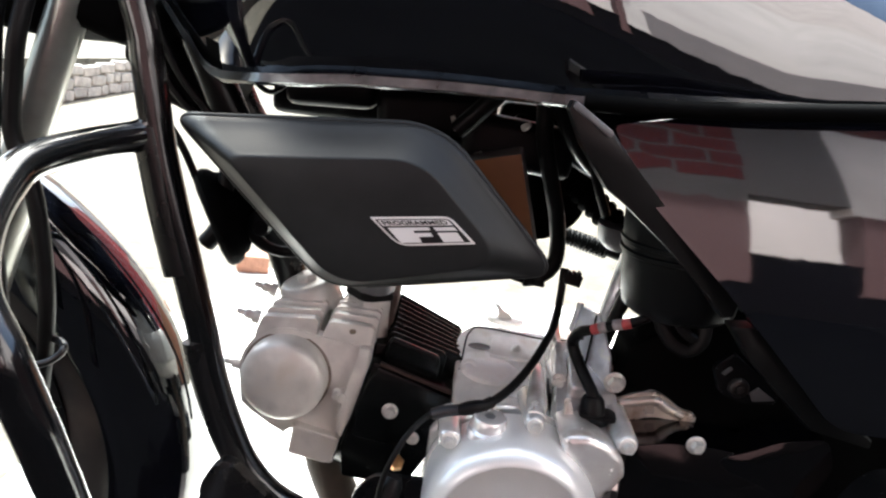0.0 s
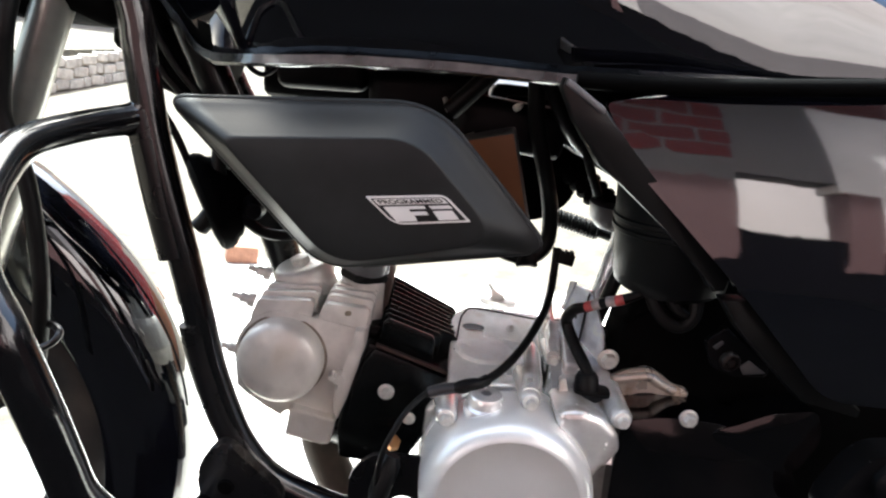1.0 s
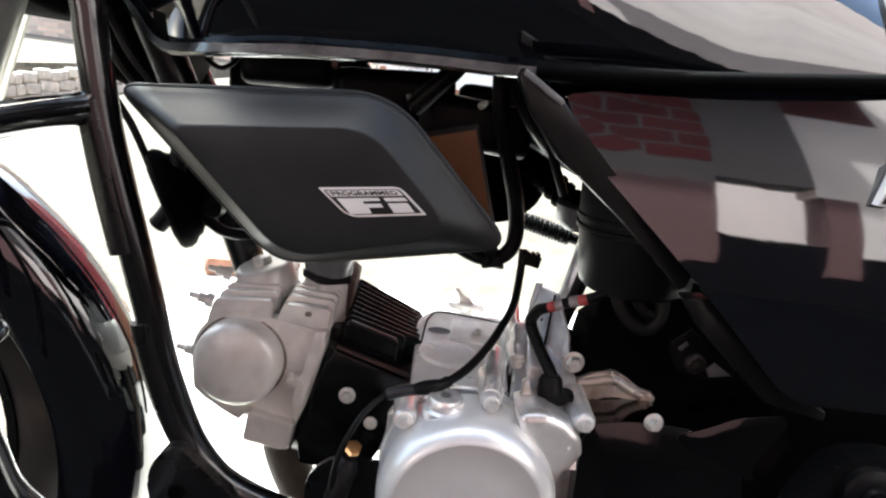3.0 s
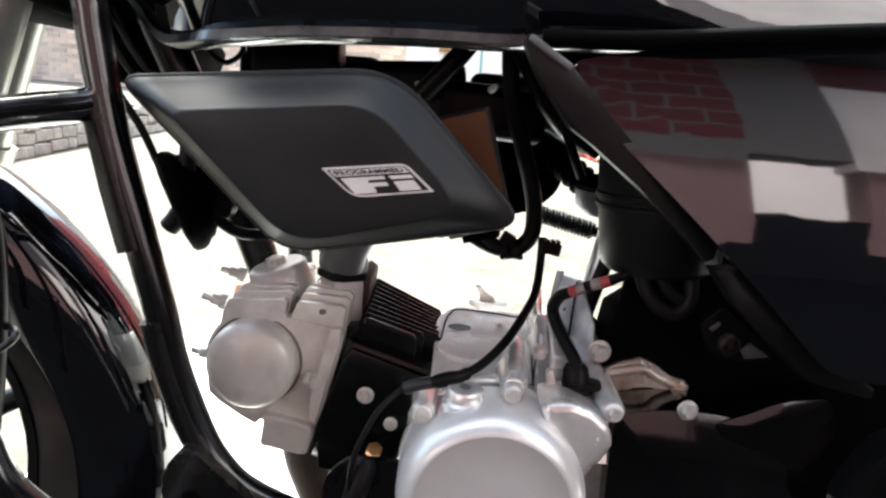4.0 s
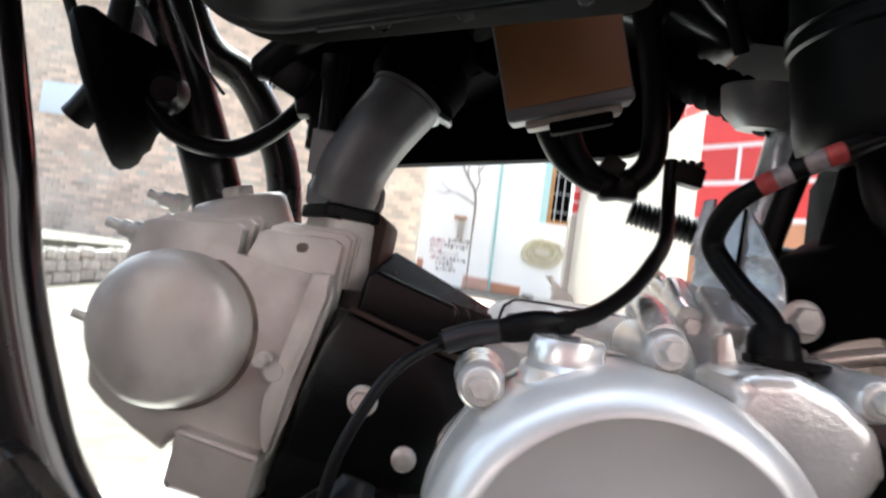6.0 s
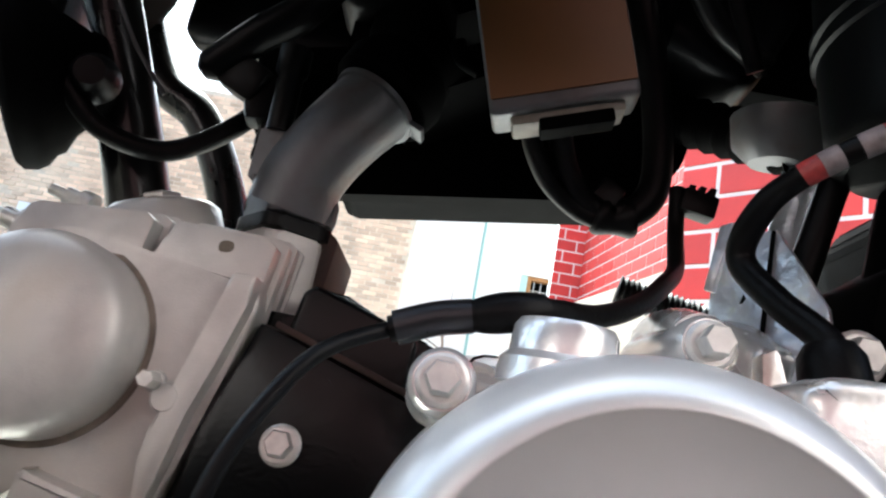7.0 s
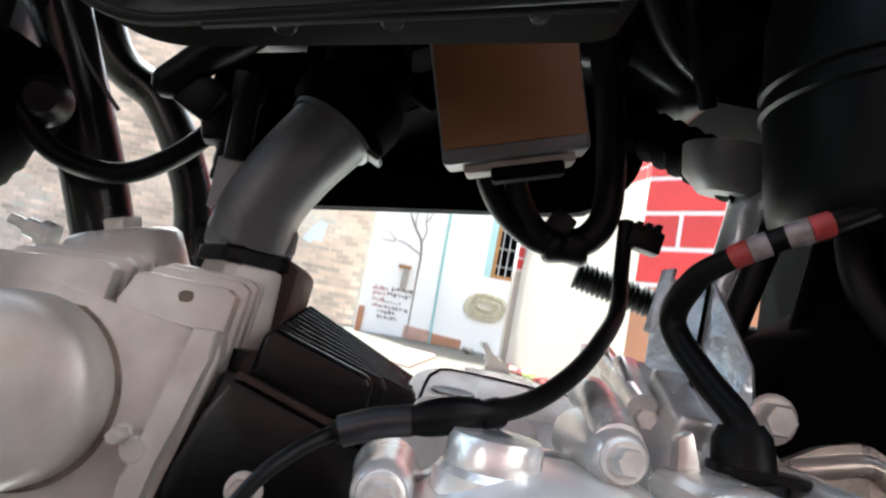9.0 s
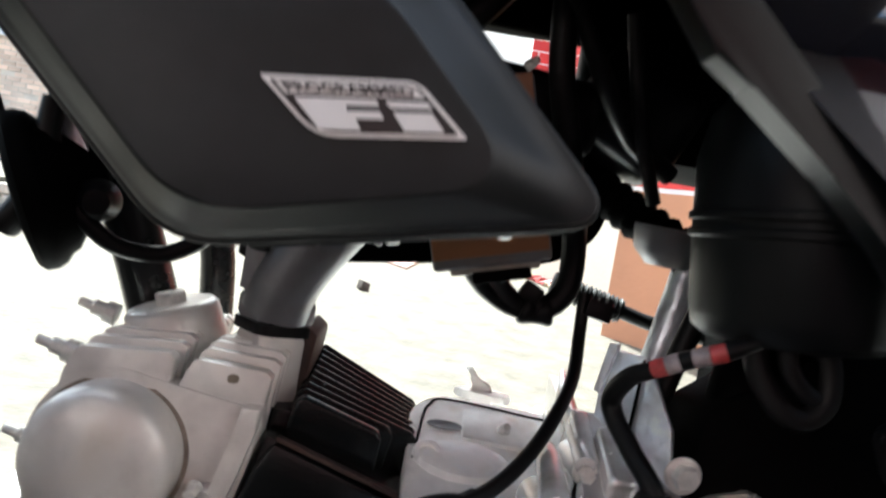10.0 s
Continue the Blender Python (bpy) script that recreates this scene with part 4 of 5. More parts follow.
loft(bm, [[Vector((p.x, p.y, 0.40)) for p in outline], [Vector((p.x, p.y, slope(p.y) - 0.003)) for p in outline],
          [Vector((0.1 + (p.x - 0.1) * 0.98, 0.59 + (p.y - 0.59) * 0.98, slope(p.y) - 0.0006)) for p in outline], [Vector((0.1 + (p.x - 0.1) * 0.93, 0.59 + (p.y - 0.59) * 0.93, slope(0.59 + (p.y - 0.59) * 0.93))) for p in outline]])
part("top_case", bm, BRIGHTCASE, case_ob)
bm = NB()
tube(bm, [(0.0500, 0.5790, 0.4406), (0.0542, 0.6189, 0.4546), (0.0576, 0.6304, 0.4587), (0.0659, 0.6387, 0.4615), (0.0984, 0.6369, 0.4609), (0.1291, 0.6337, 0.4598), (0.1610, 0.6368, 0.4609)], 0.0008, seg=8)
part("gasket", bm, DARK, case_ob, "dark gasket line")
n = Vector((0, -0.35, 1)).normalized()
bm = NB()
box(bm, Vector((0.1010, 0.6134, 0.4527)) + n * 0.001, (0.046, 0.030, 0.004), (19.3, 0, -4), bev=0.0015)
part("raised_plate", bm, BRIGHTCASE, case_ob)
bm = NB()
hexbolt(bm, Vector((0.1022, 0.6111, 0.4519)) + n * 0.003, (0.1, -0.8, 0.6), 0.0028, 0.004, 0.006)
part("bolt", bm, STEEL, case_ob)
bm = NB()
lathe(bm, Vector((0.0575, 0.5871, 0.4435)) - n * 0.008, (0.0, -0.75, 0.66), [(0.0085, 0), (0.008, 0.013), (0.007, 0.0145), (0.0045, 0.0145), (0.004, 0.010), (0, 0.010)], 24)
part("boss", bm, BRIGHTCASE, case_ob)
bm = NB()
lathe(bm, Vector((0.0781, 0.5805, 0.4412)) - n * 0.002, n, [(0.027, 0), (0.0262, 0.004), (0.0245, 0.0058), (0.020, 0.0066), (0, 0.0075)], 36, 0.62)
part("swelling", bm, BRIGHTCASE, case_ob)
# flat grey disc paints the shadow of a shallow hollow
bm = NB()
lathe(bm, Vector((0.0675, 0.6121, 0.4522)) + n * 0.0002, n, [(0.011, 0), (0.0105, 0.0006), (0.006, 0.0004), (0, 0.0003)], 20, 0.4)
part("hollow_shade", bm, GREYAL, case_ob)
# recess ribs on the face of the top case
for o, s, r in (((0.134, 0.56, 0.462), (0.010, 0.04, 0.030), (25, 0, 0)), ((0.147, 0.545, 0.456), (0.014, 0.04, 0.036), (25, 0, 0)), ((0.118, 0.530, 0.448), (0.006, 0.05, 0.022), (20, 0, 0))):
    bm = NB()
    box(bm, o, s, r, bev=0.0035, seg=3)
    part("web", bm, CASE, case_ob)
for y0, y1, pts in ((0.592, 0.598, [(0.1280, 0.4840), (0.1300, 0.4900), (0.1380, 0.4780), (0.1490, 0.4420), (0.1480, 0.4260), (0.1370, 0.4270)]), (0.500, 0.508, [(0.1330, 0.4580), (0.1380, 0.4610), (0.1470, 0.4340), (0.1460, 0.4250), (0.1360, 0.4240)]), (0.480, 0.492, [(0.1380, 0.4390), (0.1530, 0.4440), (0.1640, 0.4290), (0.1510, 0.4100), (0.1400, 0.4250)])):
    bm = NB()
    slab(bm, pts, y0, y1, 0.002)
    part("web", bm, CASE, case_ob)
# generator cover
bm = NB()
GC = (0.0970, 0.503, 0.376)
lathe(bm, GC, (0, -1, 0), [(0.0692, 0), (0.0688, 0.030), (0.0684, 0.042), (0.0674, 0.0490), (0.0650, 0.0545), (0.0618, 0.0585), (0.0585, 0.0610), (0.0558, 0.0622), (0.0548, 0.0621), (0.0540, 0.0617), (0.03, 0.0632), (0, 0.0638)], 80)
cover = part("generator_cover", bm, SMOOTHAL, case_ob, "smooth silver generator cover")
for i in range(4):
    bm = NB()
    box(bm, (0.0700 + 0.0160 * i, 0.4395, 0.366 - 0.002 * (i % 2)), (0.0105, 0.003, 0.016 - 0.004 * min(1, i)), (0, -5, 0), bev=0.0012)
    part("emblem_bar", bm, SMOOTHAL, case_ob)
# lugs round the cover
for x, y, z, L, r in ((0.044, 0.470, 0.430, 0.04, 0.0085), (0.107, 0.470, 0.451, 0.05, 0.008), (0.1795, 0.4700, 0.4440, 0.05, 0.0085), (0.1325, 0.538, 0.4600, 0.03, 0.0065)):
    bm = NB()
    lathe(bm, (x, y + L, z), (0, -1, 0), [(r * 1.25, 0), (r * 1.05, L * 0.7), (r, L - 0.002), (r * 0.85, L), (0, L)], 24)
    part("lug", bm, CASE, case_ob)
for x, y, z, k in ((0.044, 0.470, 0.430, 0.0045), (0.107, 0.470, 0.451, 0.0042), (0.1795, 0.4700, 0.4440, 0.0045), (0.1325, 0.538, 0.4600, 0.0042)):
    bm = NB()
    hexbolt(bm, (x, y, z), (0, -1, 0.05), k, k * 1.5, 0.006)
    part("bolt", bm, STEEL, case_ob)
bm = NB()
hexbolt(bm, (0.177, 0.529, 0.469), (0, -1, 0), 0.0065, 0.0092, 0.006)
part("mount_bolt", bm, STEEL, case_ob)
bm = NB()
slab(bm, [(0.1253, 0.4440), (0.1340, 0.4490), (0.1491, 0.4505), (0.1634, 0.4455), (0.1777, 0.4341), (0.1817, 0.4198), (0.1730, 0.4060), (0.1630, 0.3950), (0.1580, 0.3900), (0.1462, 0.4174), (0.1324, 0.4328)], 0.464, 0.512, 0.007, 3)
part("block", bm, CASE, case_ob, "cast block beside the round cover")
bm = NB()
loft(bm, [[Vector((x, y, z)) for y, z in ((0.575, 0.482), (0.548, 0.468), (0.522, 0.452), (0.502, 0.440), (0.486, 0.426), (0.478, 0.400), (0.575, 0.400))] for x in (0.130, 0.134, 0.160, 0.176, 0.181)])
part("shoulder", bm, CASE, case_ob, "sloping cast shoulder")
bm = NB()
tube(bm, [(0.1385, 0.640, 0.491), (0.1335, 0.602, 0.4815), (0.1325, 0.570, 0.4735), (0.1315, 0.535, 0.464)], lambda u: 0.0020 + 0.0032 * min(1.0, u * 3.5), seg=14)
loft(bm, [[Vector((x, y, z)) for y, z in ((0.537, 0.462), (0.602, 0.480), (0.638, 0.488), (0.638, 0.44), (0.537, 0.42))] for x in (0.1300, 0.1360)])
part("column", bm, CASE, case_ob)
bm = NB()
tube(bm, [(0.1135, 0.555, 0.464), (0.1120, 0.535, 0.466), (0.1095, 0.505, 0.461), (0.1075, 0.478, 0.453)], lambda u: 0.0052 + 0.0026 * u, seg=14)
part("column", bm, CASE, case_ob)
bm = NB()
pd = Vector((0, -0.06, 1))
lathe(bm, (0.073, 0.478, 0.434), pd, [(0.0165, 0), (0.016, 0.006), (0.0140, 0.008), (0.0136, 0.0145), (0.0124, 0.0165), (0, 0.0168)], 36)
part("filler_plug", bm, CASE, case_ob)
bm = NB()
lathe(bm, Vector((0.073, 0.478, 0.434)) + pd.normalized() * 0.0169, pd, [(0.0046, 0.0), (0.0042, 0.0003), (0, 0.0002)], 6)
part("socket", bm, GREYAL, case_ob)
# clutch arm on top
bm = NB()
slab(bm, rounded([(0.0805, 0.4785), (0.0845, 0.4795), (0.0905, 0.4725), (0.0990, 0.4690), (0.1010, 0.4625), (0.0850, 0.4625), (0.0870, 0.4710)], [0.001, 0.001, 0.003, 0.002, 0.001, 0.001, 0.003], 3), 0.6655, 0.6705, 0.0012)
lathe(bm, (0.094, 0.667, 0.450), (0, 0, 1), [(0.007, 0), (0.007, 0.012), (0.004, 0.015), (0, 0.015)], 16)
slab(bm, rounded([(0.0730, 0.6690), (0.0840, 0.6590), (0.1040, 0.6560), (0.1145, 0.6640), (0.1090, 0.6740), (0.0860, 0.6760)], [0.005, 0.008, 0.008, 0.005, 0.008, 0.008], 4), 0.4590, 0.4645, 0.002, plane="xy")
part("clutch_arm", bm, BRIGHTCASE, case_ob, "small pale lever on its shaft")
# cable arm to the right of the case
bm = NB()
slab(bm, rounded([(0.178, 0.453), (0.195, 0.463), (0.211, 0.467), (0.224, 0.461), (0.235, 0.453), (0.247, 0.451), (0.251, 0.444), (0.246, 0.439), (0.233, 0.440), (0.221, 0.444), (0.209, 0.443), (0.199, 0.439), (0.178, 0.440)], [0.004] * 13, 4), 0.526, 0.551, 0.005, 4)
tube(bm, [(0.184, 0.5265, 0.4525), (0.197, 0.5255, 0.456), (0.212, 0.5255, 0.459), (0.223, 0.5255, 0.4535), (0.237, 0.527, 0.4475)], 0.0042, seg=12)
part("case_arm", bm, mat("stained_cast", (0.68, 0.62, 0.55), 0.28, metal=0.55, var=0.12, scale=60, bump=0.1, dirt=(0.36, 0.22, 0.12), dscale=45), case_ob, "cast arm with an orange stain")

# dark parts behind the case
bm = NB()
dome(bm, rounded([(0.184, 0.436), (0.215, 0.443), (0.250, 0.444), (0.300, 0.438), (0.338, 0.40), (0.33, 0.31), (0.26, 0.26), (0.19, 0.29), (0.184, 0.38)], [0.006, 0.010, 0.012, 0.02, 0.03, 0.04, 0.05, 0.03, 0.02], 5), 0.484, 0.012, 0.07, 10, (0.255, 0.36))
sc = part("chain_cover", bm, REAR, bike, "gloss black rear engine cover", 60)
bm = NB()
dome(bm, rounded([(0.250, 0.424), (0.258, 0.438), (0.278, 0.446), (0.300, 0.458), (0.335, 0.464), (0.345, 0.440), (0.33, 0.405), (0.27, 0.405)], [0.004, 0.006, 0.01, 0.01, 0.006, 0.01, 0.02, 0.02], 4), 0.4815, 0.003, 0.03, 6)
part("case_strip", bm, REAR, sc)
bm = NB()
hexbolt(bm, (0.235, 0.482, 0.446), (0, -1, 0), 0.005, 0.0075, 0.006)
part("bolt", bm, STEEL, sc)
bm = NB()
slab(bm, rounded([(0.340, 0.395), (0.359, 0.435), (0.372, 0.447), (0.407, 0.453), (0.45, 0.44), (0.45, 0.37), (0.36, 0.36)], [0.01, 0.02, 0.02, 0.02, 0.03, 0.03, 0.03], 5), 0.452, 0.478, 0.003)
part("sprocket_cap", bm, MATTE, sc)
bm = NB()
lathe(bm, (0.392, 0.452, 0.424), (0, -1, 0), [(0.022, 0), (0.021, 0.006), (0.017, 0.009), (0.009, 0.0095), (0.008, 0.014), (0, 0.0145)], 28)
part("pivot_cap", bm, MATTE, sc, "dull black pivot cap")

bm = NB()
for pts, r in (([(0.19, 0.53, 0.30), (0.195, 0.54, 0.42), (0.21, 0.55, 0.52), (0.235, 0.56, 0.62), (0.25, 0.57, 0.70)], 0.016),
               ([(-0.26, 0.655, 0.80), (-0.20, 0.655, 0.738), (-0.08, 0.655, 0.728), (0.05, 0.655, 0.725), (0.25, 0.655, 0.722), (0.6, 0.655, 0.73)], 0.022),
               ([(0.20, 0.60, 0.60), (0.40, 0.59, 0.66), (0.7, 0.58, 0.70)], 0.012)):
    tube(bm, pts, r, seg=14)
slab(bm, [(0.178, 0.452), (0.185, 0.50), (0.25, 0.55), (0.34, 0.52), (0.36, 0.44), (0.25, 0.44)], 0.53, 0.58, 0.004)
part("frame", bm, DARK, bike, "black tubular frame")
bm = NB()
slab(bm, rounded([(0.234, 0.512), (0.247, 0.526), (0.262, 0.515), (0.288, 0.496), (0.287, 0.488), (0.262, 0.486), (0.243, 0.492)], [0.003] * 7, 3), 0.480, 0.486, 0.002)
br = part("panel_bracket", bm, MATTE, bike, "dark steel bracket")
for pts in ([(0.264, 0.4955), (0.270, 0.501), (0.285, 0.492), (0.268, 0.489)], [(0.240, 0.509), (0.246, 0.515), (0.248, 0.513), (0.243, 0.507)]):
    bm = NB()
    slab(bm, pts, 0.4785, 0.482, 0.0008)
    part("worn_edge", bm, GREYAL, br, "bare worn metal")
bm = NB()
lathe(bm, (0.2545, 0.479, 0.4995), (0, -1, 0), [(0.0078, 0), (0.0078, 0.003), (0.0066, 0.005), (0.0048, 0.0055), (0.0044, 0.004), (0.0034, 0.0045), (0.003, 0.006), (0, 0.0065)], 28)
part("bolt", bm, mat("dull_screw", (0.035, 0.03, 0.028), 0.4, metal=0.6, bump=0.1), bike, "dull panel screw with a rubber grommet")
bm = NB()
tube(bm, [(0.201, 0.535, 0.548), (0.206, 0.532, 0.525), (0.217, 0.53, 0.510), (0.231, 0.53, 0.505), (0.241, 0.53, 0.515), (0.240, 0.532, 0.534), (0.233, 0.535, 0.545)], 0.0062, seg=12)
tube(bm, [(0.214, 0.528, 0.548), (0.218, 0.527, 0.530), (0.226, 0.527, 0.520), (0.234, 0.528, 0.516)], lambda u: 0.0052 - 0.001 * u, seg=12)
part("grey_hose", bm, mat("grey_hose", (0.012, 0.012, 0.0125), 0.5, spec=0.25), bike, "hanging loop of grey hose")
bm = NB()
slab(bm, [(0.215, 0.545), (0.224, 0.551), (0.236, 0.554), (0.233, 0.546), (0.224, 0.544)], 0.488, 0.491, 0.0008)
part("clip_plate", bm, GREYAL, bike)

# intake
FOOT = [(-0.0655, 0.6100), (-0.0420, 0.5830), (-0.0160, 0.6000), (-0.0360, 0.6330)]
bm = NB()
slab(bm, rounded([(x * 0.9 - 0.004, 0.607 + (y - 0.607) * 0.9) for x, y in FOOT], [0.006] * 4, 4), 0.452, 0.4915, 0.003, plane="xy")
part("intake_port", bm, HEADM, bike, "cast intake port of the head")
i0, i1 = Vector((-0.040, 0.602, 0.505)), Vector((-0.0125, 0.5995, 0.563))
bm = NB()
tube(bm, [i0, (-0.0365, 0.598, 0.520), (-0.0265, 0.5965, 0.540), i1], lambda u: 0.0200 - 0.0012 * math.sin(math.pi * u), seg=32)
man = part("intake_manifold", bm, GREYAL, bike, "grey cast intake manifold")
bm = NB()
slab(bm, rounded(FOOT, [0.007] * 4, 5), 0.4985, 0.5125, 0.003, plane="xy")
part("foot", bm, GREYAL, man)
bm = NB()
slab(bm, rounded([(x * 1.02, 0.607 + (y - 0.607) * 1.03) for x, y in FOOT], [0.007] * 4, 5), 0.4915, 0.498, 0.001, plane="xy")
part("spacer", bm, RUBBER, man)
bm = NB()
hexbolt(bm, (-0.0400, 0.5880, 0.5125), (0.0, -0.15, 1), 0.0045, 0.0062, 0.006)
part("bolt", bm, STEEL, man)
bm = NB()
loft(bm, [[Vector((-0.0515 + a, 0.6000 + b, z)) for a, b in ((-0.010, -0.008), (0.009 * k, -0.010), (0.011 * k, 0.010), (-0.008, 0.012))] for z, k in ((0.512, 1.25), (0.526, 1.2), (0.536, 0.95), (0.5415, 0.7))])
bmesh.ops.bevel(bm, geom=bm.edges[:], offset=0.003, segments=2, affect="EDGES")
part("sensor_boss", bm, GREYAL, man, "cast boss beside the pipe")
bm = NB()
lathe(bm, (-0.0520, 0.5925, 0.538), (0.0, -0.15, 1), [(0.0058, 0), (0.0058, 0.026), (0.0075, 0.028), (0.0075, 0.040), (0, 0.041)], 18)
part("sensor", bm, RUBBER, man, "dark sensor plug")
bm = NB()
dd = Vector((0.40, 0.20, 0.89)).normalized()
lathe(bm, i1 - dd * 0.003, dd, [(0.0195, 0), (0.0216, 0.0005), (0.0218, 0.0030), (0.020, 0.0035), (0, 0.004)], 40)
side = dd.cross(Vector((0, 1, 0))).normalized()
box(bm, i1 - side * 0.0225, (0.010, 0.014, 0.003), (0, 24, 0), bev=0.001)
part("flange", bm, GREYAL, man)
bm = NB()
slab(bm, [(-0.027, 0.440), (-0.016, 0.470), (-0.014, 0.494), (-0.022, 0.500), (-0.027, 0.49)], 0.60, 0.655, 0.003)
part("heat_shield", bm, RUST, man, "rusty spacer plate")

bm = NB()
lathe(bm, i1 + dd * 0.004, dd, [(0.026, 0), (0.027, 0.012), (0.024, 0.02), (0.029, 0.03), (0.029, 0.06), (0, 0.06)], 28)
box(bm, (0.012, 0.63, 0.60), (0.06, 0.07, 0.05), (0, -30, 0), bev=0.008)
box(bm, (0.025, 0.575, 0.612), (0.03, 0.03, 0.03), (0, -30, 0), bev=0.005)
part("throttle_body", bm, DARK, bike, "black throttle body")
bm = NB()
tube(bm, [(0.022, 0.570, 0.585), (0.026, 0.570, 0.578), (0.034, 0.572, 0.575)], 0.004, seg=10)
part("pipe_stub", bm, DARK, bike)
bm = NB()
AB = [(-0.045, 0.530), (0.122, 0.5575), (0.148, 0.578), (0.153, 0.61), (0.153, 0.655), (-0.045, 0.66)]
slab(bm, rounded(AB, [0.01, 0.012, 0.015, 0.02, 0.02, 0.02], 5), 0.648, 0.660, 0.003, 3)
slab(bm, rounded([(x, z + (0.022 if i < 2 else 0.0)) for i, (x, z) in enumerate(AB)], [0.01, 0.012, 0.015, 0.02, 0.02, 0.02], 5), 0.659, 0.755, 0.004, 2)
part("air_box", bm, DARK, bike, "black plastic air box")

# made-up black slab that fills in the dark left of the manifold
bm = NB()
slab(bm, rounded([(-0.0900, 0.6030), (-0.0380, 0.6150), (-0.0390, 0.5860), (-0.0580, 0.5500), (-0.0660, 0.5310), (-0.0830, 0.5610)], [0.006] * 6, 3), 0.636, 0.650, 0.003)
part("throttle_filler", bm, DARK, bike, "dark filler sheet beside the throttle body")

# control box
EU, EV = Vector((0.950, -0.139, 0.280)), Vector((-0.295, -0.11, 0.948))
EN = EV.cross(EU).normalized()
EM = Matrix((( EU.x, EN.x, EV.x, 0.0691), (EU.y, EN.y, EV.y, 0.5454), (EU.z, EN.z, EV.z, 0.5573), (0, 0, 0, 1)))


def on_box(bm, c, s, bev, seg=2):
    box(bm, c, s, bev=bev, seg=seg)
    bmesh.ops.transform(bm, matrix=EM, verts=bm.verts)
    return bm


ecu = part("control_box", on_box(NB(), (0, 0.013, 0.040), (0.060, 0.026, 0.092), 0.0030, 3), GREYAL, bike, "electronic control box with a brown face")
part("label_face", on_box(NB(), (0, -0.0006, 0.043), (0.0580, 0.0015, 0.086), 0.0006), BROWN, ecu, "plain brown label")
part("foot", on_box(NB(), (0.001, 0.015, -0.0070), (0.046, 0.020, 0.006), 0.002), mat("grey_resin", (0.30, 0.27, 0.23), 0.6, var=0.2, scale=120, bump=0.2), ecu, "pale grey underside")
part("connector", on_box(NB(), (0.004, 0.010, -0.0115), (0.030, 0.014, 0.006), 0.0015), DARK, ecu)
bm = NB()
tube(bm, [(0.060, 0.572, 0.556), (0.063, 0.580, 0.548), (0.0730, 0.592, 0.538), (0.088, 0.600, 0.530), (0.102, 0.602, 0.527)], 0.0046, seg=10)
part("wire", bm, RUBBER, bike, "black sleeved wire")
bm = NB()
tube(bm, [(0.073, 0.572, 0.560), (0.075, 0.580, 0.552), (0.083, 0.592, 0.541), (0.094, 0.600, 0.533), (0.108, 0.602, 0.5295)], 0.0055, seg=10)
part("wire", bm, RUBBER, bike)
bm = NB()
tube(bm, [(0.098, 0.602, 0.5300), (0.106, 0.602, 0.5285), (0.115, 0.602, 0.5310)], lambda u: 0.0080 + 0.0012 * math.sin(9 * u), seg=14)
tape = part("tape_wrap", bm, RUBBER, bike, "black tape round the wires")
bm = NB()
box(bm, (0.1020, 0.600, 0.5395), (0.012, 0.010, 0.011), (0, 28, 0), bev=0.002)
part("plug", bm, RUBBER, tape)

# breather hose
bm = NB()
tube(bm, [(0.086, 0.565, 0.715), (0.0885, 0.568, 0.685), (0.0935, 0.572, 0.655), (0.1055, 0.580, 0.620), (0.1160, 0.592, 0.592), (0.1225, 0.600, 0.566), (0.1225, 0.601, 0.546), (0.1155, 0.602, 0.5345), (0.106, 0.602, 0.5315)], 0.0072, seg=14)
part("hose", bm, RUBBER, bike, "black breather hose")
bm = NB()
p0, p1 = Vector((0.148, 0.7645, 0.541)), Vector((0.206, 0.757, 0.5285))
tube(bm, [p0 + (p1 - p0) * (i / 90) for i in range(91)], lambda u: 0.0098 + 0.0011 * math.sin(u * 16 * 2 * math.pi), raw=True, seg=14)
tube(bm, [p1, p1 + Vector((0.03, -0.004, -0.006)), p1 + Vector((0.09, -0.02, -0.01))], 0.0062, seg=12)
part("corrugated_hose", bm, RUBBER, bike, "black corrugated hose")
bm = NB()
q0, q1 = Vector((0.138, 0.651, 0.614)), Vector((0.186, 0.594, 0.576))
tube(bm, [q0 + (q1 - q0) * (i / 40) for i in range(41)], lambda u: 0.0125 + 0.0016 * math.sin(u * 8 * 2 * math.pi), raw=True, seg=14)
part("corrugated_hose", bm, DARK, bike)

# clutch switch wire with its clip
WIRE = [(0.131, 0.592, 0.545), (0.131, 0.588, 0.522), (0.127, 0.570, 0.501), (0.117, 0.548, 0.487), (0.103, 0.525, 0.472), (0.085, 0.502, 0.460), (0.066, 0.484, 0.4545), (0.046, 0.483, 0.449), (0.0275, 0.484, 0.442), (0.013, 0.471, 0.431), (0.004, 0.464, 0.415), (-0.002, 0.461, 0.398), (-0.0045, 0.461, 0.378), (-0.004, 0.463, 0.352)]
bm = NB()
tube(bm, WIRE, lambda u: 0.0036 if u < 0.5 else 0.0022, seg=12)
wire = part("wire", bm, RUBBER, bike, "black wire looped over the case")
bm = NB()
tube(bm, WIRE[6:9], lambda u: 0.0038 + 0.0006 * math.sin(60 * u), seg=12)
part("sleeve", bm, RUBBER, wire)
bm = NB()
tube(bm, [(0.074, 0.491, 0.4558), (0.067, 0.486, 0.4535)], 0.0047, seg=12)
part("sleeve", bm, RUBBER, wire)
bm = NB()
box(bm, (0.139, 0.588, 0.537), (0.016, 0.010, 0.011), (0, 10, 0), bev=0.002)
for i in range(3):
    box(bm, (0.135 + 0.0045 * i, 0.587, 0.5425), (0.0026, 0.008, 0.004), (0, 10, 0))
